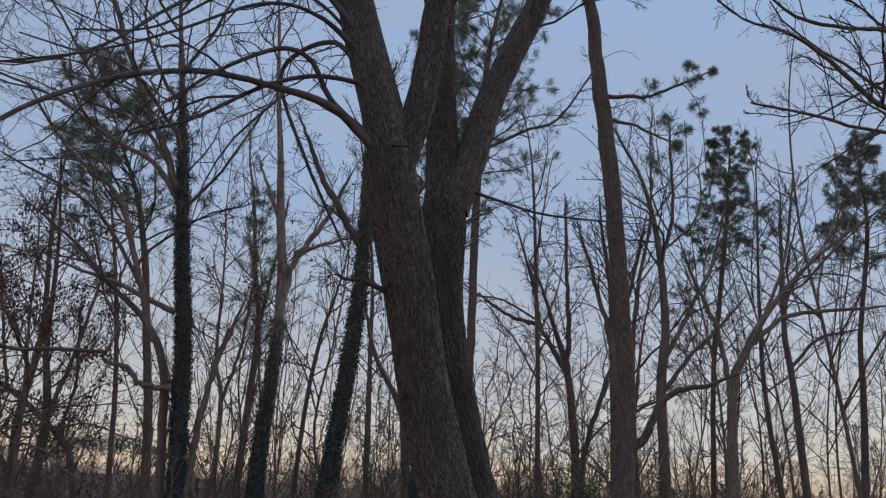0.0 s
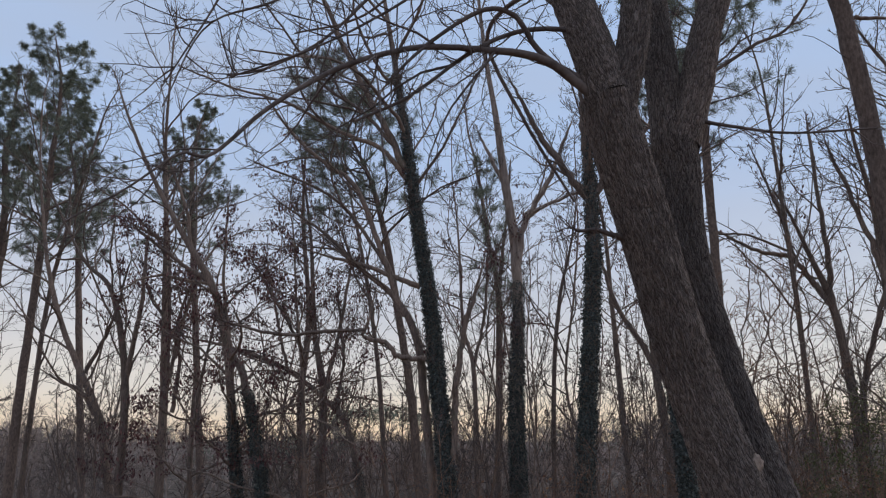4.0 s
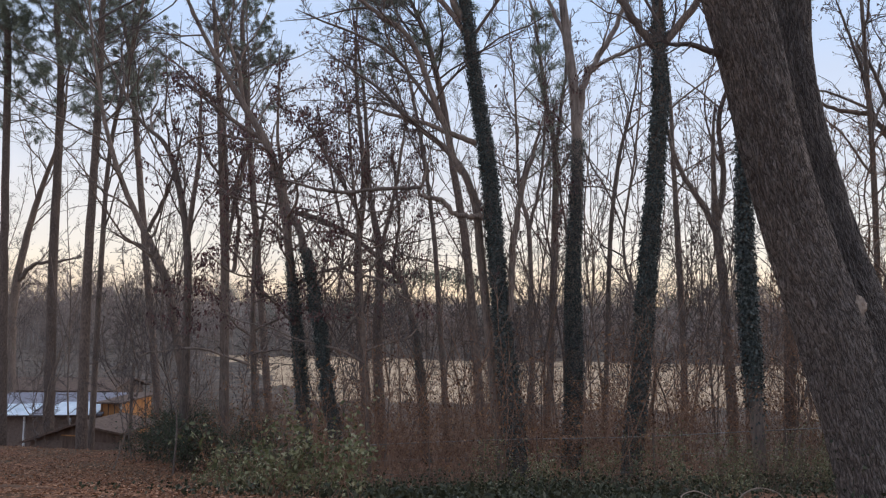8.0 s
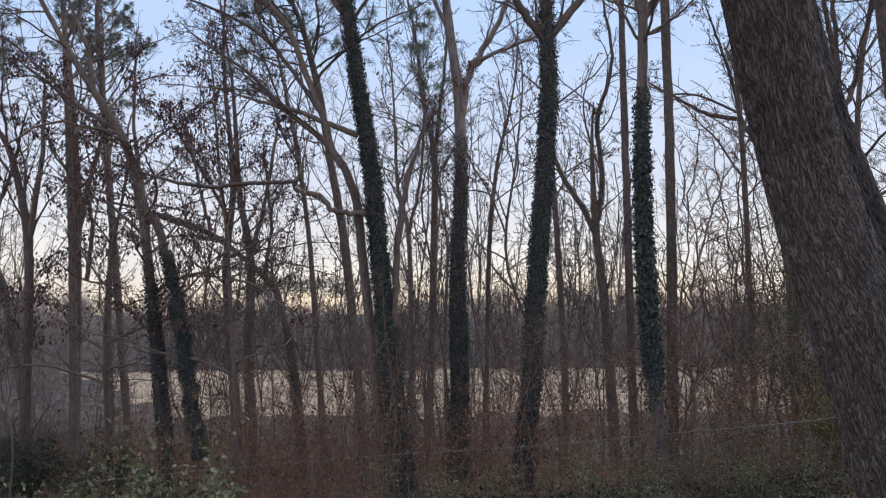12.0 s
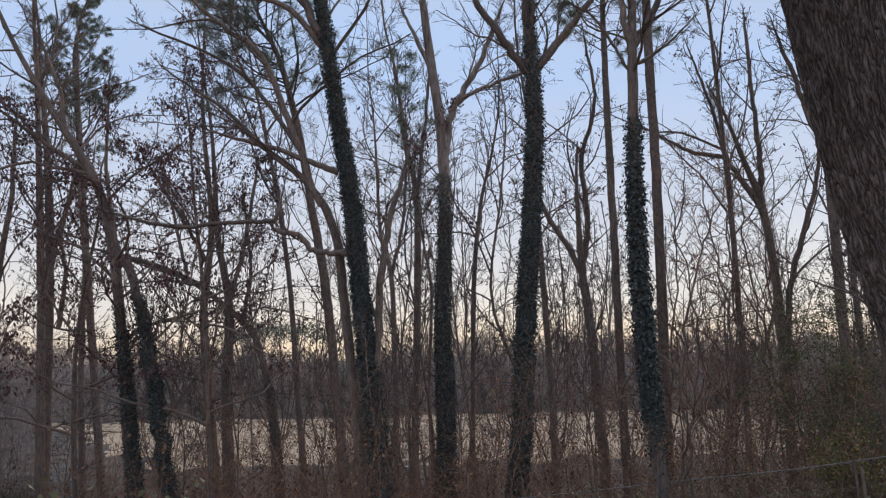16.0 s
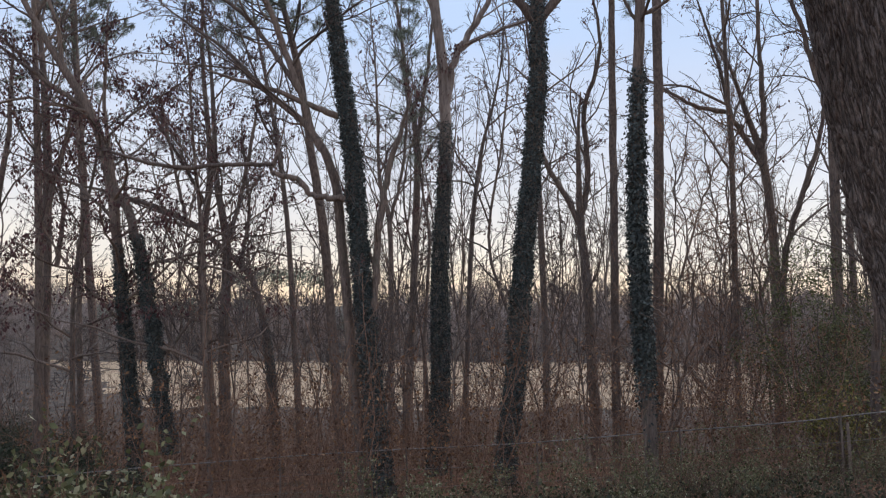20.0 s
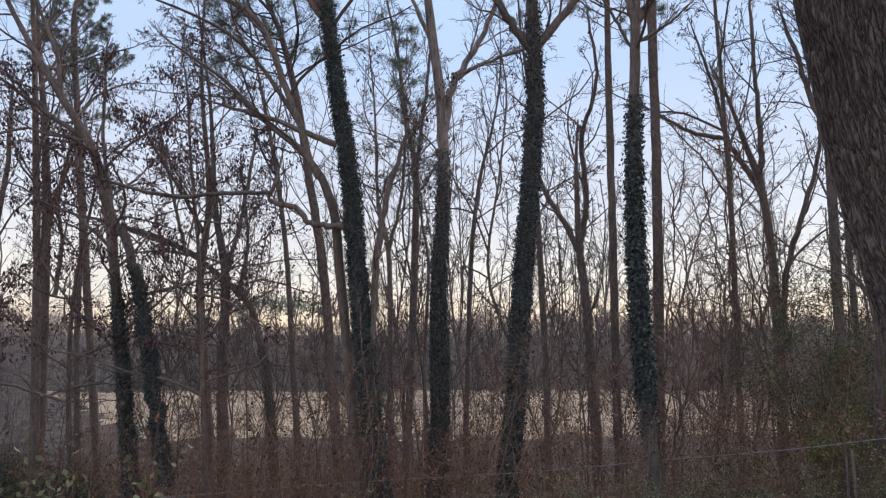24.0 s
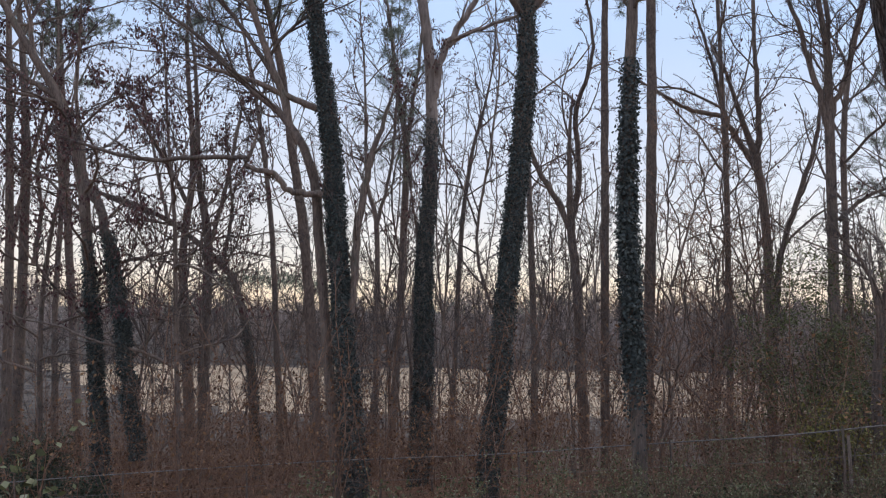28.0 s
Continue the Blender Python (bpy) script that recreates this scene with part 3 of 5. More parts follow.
tree("leaf", [(-10.2, 27, -4.47, 0.192), (-10.6, 27, -0.54, 0.181), (-10.97, 27, 2.5, 0.17), (-11.38, 27, 5.4, 0.171), (-12.06, 27, 7.75, 0.152), (-13.62, 27, 10.22, 0.12), (-15.09, 27, 12.72, 0.087)], limbs=[[(-8.9, 26.4, -3.42, 0.187), (-9.63, 26.4, 0.99, 0.175), (-10.36, 26.7, 3.83, 0.156), (-11.22, 27, 5.3, 0.136)], [(-11.2, 27, 5.4, 0.09), (-11.68, 27, 7.95, 0.068), (-11.68, 27, 10.73, 0.046)], [(-12.37, 27, 8.14, 0.099), (-13.56, 27, 8.93, 0.076), (-15.18, 27, 10.11, 0.053)], [(-13.2, 27, 9.53, 0.091), (-13.46, 27, 11.12, 0.069), (-14.32, 27, 13.13, 0.046)]], h=20, ivy=9, leafy=1.3)
tree("leaf", [(-7.6, 26.5, -4.1, 0.085), (-7.9, 26.5, 0.5, 0.078), (-8.1, 26.5, 4.0, 0.066)], h=15.5, leafy=0.9)
tree("leaf", [(-13.6, 30, -4.8, 0.095), (-13.9, 30, 0.5, 0.085), (-13.7, 30, 4.0, 0.07)], h=14.5, leafy=0.9)
tree("curve", [(-9.19, 45, -6.81, 0.182), (-9.7, 45, -1.81, 0.205), (-10.48, 45, 1.99, 0.206), (-11.48, 45, 3.64, 0.174), (-14.59, 45, 6.07, 0.131), (-18.49, 45, 7.57, 0.098)], limbs=[[(-11.48, 45, 3.64, 0.125), (-11.06, 45, 6.48, 0.088), (-11.47, 45, 10.37, 0.063)], [(-14.59, 45, 6.07, 0.113), (-15.32, 45, 9.05, 0.088), (-16.06, 45, 12.32, 0.063)]], h=0, ivy=9, leafy=0.4)
tree("leaf", [(-13.2, 46.5, -7.1, 0.313), (-13.73, 46.5, -0.63, 0.292), (-14.13, 46.5, 4.3, 0.233), (-13.76, 46.5, 9.31, 0.185), (-14.31, 46.5, 15.08, 0.124)], limbs=[[(-14.04, 46.5, 7.3, 0.143), (-15.16, 46.5, 9.31, 0.104), (-17.26, 46.5, 12.68, 0.078)]], h=29, leafy=0.9)
tree("leaf", [(-12.02, 45, -6.82, 0.349), (-12.3, 45, -0.56, 0.306), (-12.24, 45, 4.54, 0.249), (-12.94, 45, 8.41, 0.179), (-13.21, 45, 12.33, 0.132)], limbs=[[(-12.24, 45, 4.54, 0.15), (-11.42, 45, 8.09, 0.113), (-10.86, 45, 11.69, 0.088)]], h=27, leafy=0.8)
tree("bare", [(-7.87, 45, -6.8, 0.198), (-8.33, 45, -0.54, 0.176), (-8.87, 45, 6.17, 0.143), (-9.83, 45, 12.35, 0.108), (-10.81, 45, 16.98, 0.072)], h=30.9, leafy=0.16)
tree("pine", [(-3.51, 28.2, -3.91, 0.182), (-3.84, 28.2, -0.19, 0.169), (-4.2, 28.2, 3.6, 0.164), (-4.8, 28.2, 7.25, 0.142), (-5.32, 28.2, 10.14, 0.128), (-5.95, 28.2, 12.45, 0.095), (-6.9, 28.2, 14.6, 0.05), (-7.3, 28.2, 15.6, 0.03)], crown0=0.66, spread=4.4)
tree("bare", [(-2.24, 22.95, -3.23, 0.16), (-2.61, 22.95, 0.11, 0.144), (-2.91, 22.95, 3.03, 0.139), (-3.2, 22.95, 5.17, 0.128), (-3.97, 22.95, 6.58, 0.104), (-5.06, 22.95, 7.5, 0.074), (-6.42, 22.95, 8.85, 0.055)], limbs=[[(-3.06, 22.95, 6.89, 0.103), (-3.98, 22.95, 7.25, 0.084), (-4.9, 22.95, 7.67, 0.071), (-6.06, 22.95, 7.97, 0.052)], [(-3.57, 22.95, 5.9, 0.103), (-4.45, 22.95, 8.18, 0.098), (-5.37, 22.95, 10.51, 0.085), (-6.53, 22.95, 11.44, 0.07), (-7.61, 22.95, 12.5, 0.055), (-8.53, 22.95, 13.7, 0.04)], [(-4.22, 22.95, 7.59, 0.067), (-5.6, 22.95, 9.58, 0.061), (-6.86, 22.95, 10.6, 0.046), (-8.72, 22.95, 11.43, 0.031)]], h=0)
side = []
side.append([(-2.48, 22.5, 4.34, 0.113), (-2.9, 22.5, 4.43, 0.094), (-3.66, 22.5, 4.49, 0.082), (-3.92, 22.5, 4.7, 0.082), (-4.17, 22.5, 4.96, 0.082), (-4.72, 22.5, 5.11, 0.069), (-4.9, 22.5, 5.27, 0.063), (-4.79, 22.5, 5.55, 0.057), (-4.7, 22.5, 5.87, 0.038)])
side.append([(-4.82, 22.5, 5.38, 0.063), (-5.89, 22.5, 5.39, 0.063), (-7.82, 22.5, 5.3, 0.057), (-9.45, 22.5, 5.72, 0.038)])
side.append([(-1.96, 22.5, 1.09, 0.112), (-1.86, 22.5, 3, 0.106), (-1.56, 22.5, 5.27, 0.088), (-1.19, 22.5, 6.5, 0.057)])
side.append([(-3.29, 22.5, 10.48, 0.136), (-3.99, 22.5, 12.02, 0.115), (-4.94, 22.5, 13.84, 0.101), (-6.04, 22.5, 16.27, 0.088), (-6.91, 22.5, 18.35, 0.065)])
side.append([(-3.26, 22.5, 10.27, 0.098), (-4.36, 22.5, 11.71, 0.084), (-5.89, 22.5, 12.44, 0.069), (-7.77, 22.5, 13.61, 0.055), (-9.86, 22.5, 14.36, 0.039), (-11.57, 22.5, 15.13, 0.032)])
side.append([(-3.77, 22.5, 11.61, 0.069), (-5.14, 22.5, 13.19, 0.062), (-6.63, 22.5, 14.37, 0.055), (-7.89, 22.5, 16.27, 0.04), (-9.2, 22.5, 18.11, 0.032)])
tree("bare", [(-1.66, 22.5, -3.29, 0.235), (-2.08, 22.5, 0.14, 0.216), (-2.35, 22.5, 3, 0.202), (-2.63, 22.5, 5.92, 0.203), (-3.03, 22.5, 8.55, 0.183), (-3.4, 22.5, 11.23, 0.151)], limbs=side, h=30, ivy=19, leafy=0.10)
tree("bare", [(-3.02, 48, -7.32, 0.174), (-3.09, 48, -0.64, 0.163), (-3.23, 48, 6.17, 0.152), (-3.87, 48, 8.93, 0.114), (-4.06, 48, 13.12, 0.077)], limbs=[[(-3.23, 48, 6.34, 0.12), (-2.5, 48, 9.63, 0.094), (-2.2, 48, 13.83, 0.068)]], h=32.2, leafy=0.16)
tree("bare", [(-2.49, 54, -8.41, 0.266), (-2.1, 54, -1.65, 0.254), (-1.89, 54, 6, 0.256), (-1.82, 54, 12.23, 0.215), (-2.48, 54, 16.17, 0.159), (-3.23, 54, 21.75, 0.102)], limbs=[[(-1.86, 54, 12.23, 0.166), (-1.31, 54, 16.18, 0.122), (-0.83, 54, 20.97, 0.092)]], h=34, leafy=0.25)
tree("pale", [(-0.17, 30, -4.34, 0.285), (-0.06, 30, -0.7, 0.288), (-0.12, 30, 2.9, 0.261), (0.05, 30, 6.56, 0.227), (0.01, 30, 9.84, 0.206), (-0.4, 30, 13.17, 0.178), (-0.7, 30, 15.87, 0.134)], limbs=[[(0.14, 30, 9.19, 0.152), (0.48, 30, 11.06, 0.136), (1.43, 30, 12.63, 0.111), (2.15, 30, 14.31, 0.077)], [(0.52, 30, 11.17, 0.102), (1.61, 30, 11.8, 0.076), (3.24, 30, 12.41, 0.051)], [(-0.24, 30, 12.28, 0.102), (-1.02, 30, 14.07, 0.077)]], h=41.1, ivy=13.5, leafy=0.16)
tree("bare", [(1.55, 57, -8.54, 0.207), (1.81, 57, -1, 0.179), (2.11, 57, 7.09, 0.166), (2.74, 57, 12.44, 0.136), (3.56, 57, 15.77, 0.091)], h=34, leafy=0.16)
tree("bare", [(-1.02, 54, -8.03, 0.14), (-1.19, 54, -0.88, 0.127), (-0.93, 54, 5.62, 0.1)], h=34)
tree("bare", [(1.85, 23.25, -3.11, 0.226), (2.11, 23.25, -0.48, 0.23), (2.35, 23.25, 2.74, 0.235), (2.62, 23.25, 5.74, 0.228), (2.8, 23.25, 8.15, 0.214), (2.78, 23.25, 9.93, 0.187)], limbs=[[(2.65, 23.25, 9.94, 0.147), (2.14, 23.25, 10.68, 0.128), (1.36, 23.25, 11.81, 0.109), (0.64, 23.25, 13.32, 0.075)], [(2.77, 23.25, 9.93, 0.161), (2.69, 23.25, 11.38, 0.135), (2.64, 23.25, 13.04, 0.102)], [(2.85, 23.25, 9.93, 0.147), (3.47, 23.25, 10.71, 0.128), (4.31, 23.25, 11.76, 0.102), (5.26, 23.25, 12.92, 0.068)]], h=0, ivy=17)
tree("bare", [(6.05, 46.5, -6.68, 0.205), (6, 46.5, -1.18, 0.194), (5.79, 46.5, 4.74, 0.184), (5.58, 46.5, 9.42, 0.148), (5.35, 46.5, 14.51, 0.112)], h=31.5, leafy=0.16)
tree("bare", [(8, 42, -5.01, 0.294), (7.8, 42, -0.32, 0.263), (7.56, 42, 3.24, 0.243), (7.3, 42, 5.63, 0.211)], limbs=[[(7.3, 42, 5.57, 0.164), (6.47, 42, 7.29, 0.152), (5.43, 42, 9.1, 0.129), (4.68, 42, 11.7, 0.083)], [(7.36, 42, 5.63, 0.175), (7.69, 42, 8.66, 0.153), (7.53, 42, 11.72, 0.13), (8.4, 42, 15.12, 0.095), (8.06, 42, 17.92, 0.072)]], h=0, leafy=0.16)
tree("pine", [(7.49, 34.5, -4.33, 0.188), (7.46, 34.5, 0.97, 0.181), (7.44, 34.5, 6.63, 0.174), (7.42, 34.5, 11.66, 0.157), (7.43, 34.5, 16.01, 0.13)], h=30)
tree("bare", [(4.35, 16.8, -1.4, 0.141), (4.2, 16.8, 1.1, 0.136), (4.12, 16.8, 2.99, 0.134), (4.13, 16.8, 5.19, 0.128), (4.2, 16.8, 6.96, 0.117), (4.24, 16.8, 8.12, 0.106)], limbs=[[(4.23, 16.8, 8.06, 0.087), (4.09, 16.8, 8.79, 0.073), (4.1, 16.8, 9.72, 0.054)], [(4.26, 16.8, 8.12, 0.097), (4.63, 16.8, 8.7, 0.078), (5.08, 16.8, 9.67, 0.054)], [(4.12, 16.8, 7.61, 0.039), (3.48, 16.8, 8.75, 0.029), (3, 16.8, 9.1, 0.02)], [(4.34, 16.8, 7.73, 0.039), (4.93, 16.8, 8.09, 0.029), (5.47, 16.8, 8.59, 0.019)]], h=0, ivy=9, ivy0=2.6)
tree("scrub", [(7.02, 25.5, -2.64, 0.059), (7.34, 25.5, 1.1, 0.048), (6.86, 25.5, 5.83, 0.03)], h=0)
tree("scrub", [(11.91, 34.5, -4.07, 0.089), (12.37, 34.5, 0.99, 0.072), (12.77, 34.5, 8.66, 0.046)], h=0)
tree("scrub", [(14.32, 36, -4.3, 0.093), (14.31, 36, 0.98, 0.075), (13.56, 36, 7.67, 0.048)], h=0)
tree("scrub", [(8.1, 28.5, -3.12, 0.096), (8.51, 28.5, 1.06, 0.078), (9.39, 28.5, 5.74, 0.049)], h=0)
tree("scrub", [(10.08, 30, -3.35, 0.078), (9.91, 30, 1.04, 0.063), (9.26, 30, 7.05, 0.04)], h=0)
tree("scrub", [(10.94, 28.5, -3.11, 0.066), (10.87, 28.5, 1.07, 0.054), (10.1, 28.5, 5.33, 0.034)], h=0)
tree("scrub", [(9.53, 36, -4.32, 0.084), (10.11, 36, 0.96, 0.068), (10.73, 36, 8.69, 0.043)], h=0)
tree("bare", [(17.06, 40.5, -5.85, 0.262), (16.96, 40.5, -0.21, 0.243), (16.9, 40.5, 4.38, 0.224), (16.48, 40.5, 8.69, 0.204)], limbs=[[(16.48, 40.5, 8.6, 0.181), (15.52, 40.5, 10.06, 0.159), (14.58, 40.5, 11.39, 0.137), (13.13, 40.5, 11.68, 0.102), (11.25, 40.5, 12.71, 0.068)], [(16.48, 40.5, 8.69, 0.17), (16.49, 40.5, 11.7, 0.148), (16.38, 40.5, 14.67, 0.114), (16.28, 40.5, 17.99, 0.092)], [(14.87, 40.5, 10.95, 0.102), (14.2, 40.5, 14.06, 0.091), (13.36, 40.5, 16.76, 0.057)], [(17.16, 40.5, -1.34, 0.2), (17.53, 40.5, 4.09, 0.169), (18.41, 40.5, 7.15, 0.147), (19.26, 40.5, 9.64, 0.125), (19.64, 40.5, 11.71, 0.091)]], h=0, leafy=0.12)
tree("bare", [(14.94, 30, -2.67, 0.226), (14.89, 30, 2.63, 0.191), (14.85, 30, 8.51, 0.171)], limbs=[[(14.84, 30, 8.29, 0.131), (14.21, 30, 10.64, 0.107), (13.49, 30, 13.01, 0.075)], [(14.85, 30, 8.51, 0.123), (14.87, 30, 11.52, 0.099), (14.79, 30, 14.14, 0.075)], [(14.89, 30, 8.62, 0.123), (15.76, 30, 11.32, 0.099), (16.28, 30, 13.51, 0.075)], [(15.15, 30, 4.92, 0.097), (16.09, 30, 5.78, 0.073), (17.15, 30, 6.22, 0.049)]], h=0, leafy=0.12)
tree("pine", [(8.56, 14.55, 1.02, 0.205), (8.62, 14.55, 3.04, 0.205), (8.66, 14.55, 4.81, 0.21), (8.49, 14.55, 7.48, 0.212), (8.28, 14.55, 10.37, 0.214), (7.94, 14.55, 13.16, 0.191), (7.8, 14.55, 14.64, 0.162)], limbs=[[(8.07, 14.55, 12.05, 0.072), (8.7, 14.55, 12.18, 0.055), (9.41, 14.55, 12.29, 0.044), (10.61, 14.55, 12.93, 0.033)], [(8.15, 14.55, 11.4, 0.06), (8.55, 14.55, 11.4, 0.049), (9.03, 14.55, 11.36, 0.038), (9.7, 14.55, 11.13, 0.027)], [(8.5, 14.55, 2.92, 0.126), (9.03, 14.55, 3.23, 0.107), (9.71, 14.55, 4.3, 0.079), (10.9, 14.55, 4.7, 0.05)]], h=24, crown0=0.6)
tree("bare", [(16.54, 28.5, 1.63, 0.232), (16.38, 28.5, 5.75, 0.213), (16.67, 28.5, 9.19, 0.183), (16.46, 28.5, 12.8, 0.142), (15.82, 28.5, 15.72, 0.087)], limbs=[[(16.55, 28.5, 7.69, 0.134), (17.54, 28.5, 9.52, 0.107), (19.03, 28.5, 12.27, 0.08), (19.73, 28.5, 14.81, 0.051)], [(16.42, 28.5, 6.22, 0.113), (17.61, 28.5, 7.77, 0.096), (19.74, 28.5, 9.98, 0.069)], [(16.49, 28.5, 12.01, 0.109), (17.17, 28.5, 14.5, 0.081), (17.16, 28.5, 18.18, 0.052)]], h=0)
tree("bare", [(17.81, 25.5, 1.78, 0.206), (17.9, 25.5, 5.59, 0.189), (18.67, 25.5, 7.89, 0.152), (20.09, 25.5, 10.01, 0.112), (22.04, 25.5, 12.04, 0.08), (24.11, 25.5, 13.67, 0.055)], limbs=[[(18.68, 25.5, 8.01, 0.115), (20.77, 25.5, 9.52, 0.091), (24.53, 25.5, 10.19, 0.056)], [(17.9, 25.5, 5.59, 0.121), (17.53, 25.5, 8.25, 0.097), (16.75, 25.5, 10.04, 0.072)], [(19.46, 25.5, 9.12, 0.081), (20.73, 25.5, 12.15, 0.065), (21.23, 25.5, 15.02, 0.048)]], h=0)
tree("pine", [(27.91, 45, 1.66, 0.185), (28.11, 45, 8.73, 0.165), (29.01, 45, 15.7, 0.157), (29.91, 45, 21.96, 0.133)], h=30.9, crown0=0.68)
tree("bare", [(29.17, 37.5, 3.43, 0.219), (28.89, 37.5, 8.36, 0.19), (28.55, 37.5, 11.58, 0.157), (28.73, 37.5, 15.68, 0.112)], limbs=[[(28.82, 37.5, 9.64, 0.114), (30.8, 37.5, 11.44, 0.09), (33.09, 37.5, 12.15, 0.052)]], h=0)
tree("pine", [(32.77, 37.5, 2.11, 0.22), (33.26, 37.5, 7.07, 0.192), (33.53, 37.5, 11.68, 0.148), (34.68, 37.5, 17.76, 0.129)], h=25, crown0=0.7)
tree("bare", [(13.79, 37.5, 1.23, 0.139), (13.75, 37.5, 6.94, 0.133), (13.61, 37.5, 11.2, 0.114), (13.37, 37.5, 17.06, 0.083)], h=27.8)
tree("bare", [(18.65, 36, 1.5, 0.147), (18.45, 36, 7.13, 0.131), (18.81, 36, 12.64, 0.114), (19.64, 36, 16.63, 0.082)], h=27.4)
tree("bare", [(30.82, 42, 1.88, 0.176), (30.09, 42, 7.19, 0.156), (29.96, 42, 13.61, 0.121)], h=29.6)
tree("pine", [(8.49, 31.5, 0.82, 0.211), (8.61, 31.5, 7.02, 0.202), (8.62, 31.5, 14.93, 0.185), (8.82, 31.5, 21.94, 0.153)], h=31.5, crown0=0.5, spread=5.2)
tree("pine", [(-26.22, 60, -0.46, 0.289), (-27.57, 60, 12.71, 0.271), (-28.65, 60, 23.82, 0.212)], h=35, spread=5.4)
tree("pine", [(-30.89, 51, -1.21, 0.254), (-32.34, 51, 10.33, 0.238), (-33.49, 51, 20.03, 0.186)], h=33, spread=5.4)
tree("bare", [(9.77, 18.08, -2.27, 0.1), (9.74, 18.08, -0.69, 0.101), (9.83, 18.08, 0.8, 0.088), (10.11, 18.08, 2.3, 0.07), (10.36, 18.08, 3.45, 0.056)], limbs=[[(9.93, 18.08, 1.3, 0.049), (9.58, 18.08, 2.43, 0.039), (9.08, 18.08, 3.05, 0.025)]], h=8)

tree("bare", [(10.03, 3.9, 2.09, 0.364), (10.52, 3.9, 4.64, 0.365), (10.73, 3.9, 7.27, 0.342), (10.59, 3.9, 9.83, 0.309)], limbs=[[(10.73, 3.9, 6.87, 0.079), (9.01, 3.9, 6.17, 0.055), (7.27, 3.9, 6.43, 0.033), (6.53, 3.9, 6.98, 0.025), (6.03, 3.9, 7.23, 0.020), (5.6, 3.9, 7.27, 0.014), (5.18, 3.9, 7.5, 0.010)], [(10.64, 3.9, 7.99, 0.068), (8.87, 3.9, 7.6, 0.044), (7.4, 3.9, 7.47, 0.025), (6.34, 3.9, 7.42, 0.021), (5.92, 3.9, 7.63, 0.014)], [(9.01, 3.9, 6.15, 0.042), (7.23, 3.9, 6.09, 0.022), (6.3, 3.9, 6.18, 0.018), (5.53, 3.9, 6.22, 0.012)]])


# ---- the twin-stemmed oak beside the path ----
def furrowed(ctrl, rings, sides, depth, seed):
    """A thick stem whose surface is cut by long, broken bark furrows."""
    p, rad = spline(ctrl, rings)
    v, q = tubes(p[None], rad[None], sides)
    ctr = np.repeat(p, sides, 0)
    out = unit(v - ctr)
    bulk = np.repeat(rad, sides)
    th = np.tile(np.arange(sides) * 2 * math.pi / sides, rings)
    push = np.empty(len(v))
    for k in range(len(v)):
        z, a = v[k, 2], th[k]
        bend = noise.noise((math.cos(a) * 2, math.sin(a) * 2, z * 2.2 + seed)) * 1.5
        f = 27 * bulk[k]
        n1 = noise.noise((math.cos(a + bend * 0.04) * f, math.sin(a + bend * 0.04) * f, z * 5.0 + seed))
        n2 = noise.noise((math.cos(a) * 1.3, math.sin(a) * 1.3, z * 1.1 + seed + 9))
        push[k] = depth * max(0.6 - 3.4 * abs(n1), -1.0) * (-1 if seed < 0 else 1) + 0.07 * bulk[k] * n2
    run = np.repeat(np.concatenate([[0], np.cumsum(np.linalg.norm(np.diff(p, axis=0), axis=1))]), sides)
    grain = np.stack([np.cos(th) * bulk.mean(), np.sin(th) * bulk.mean(), run + seed], 1)
    return v + out * push[:, None], q, grain


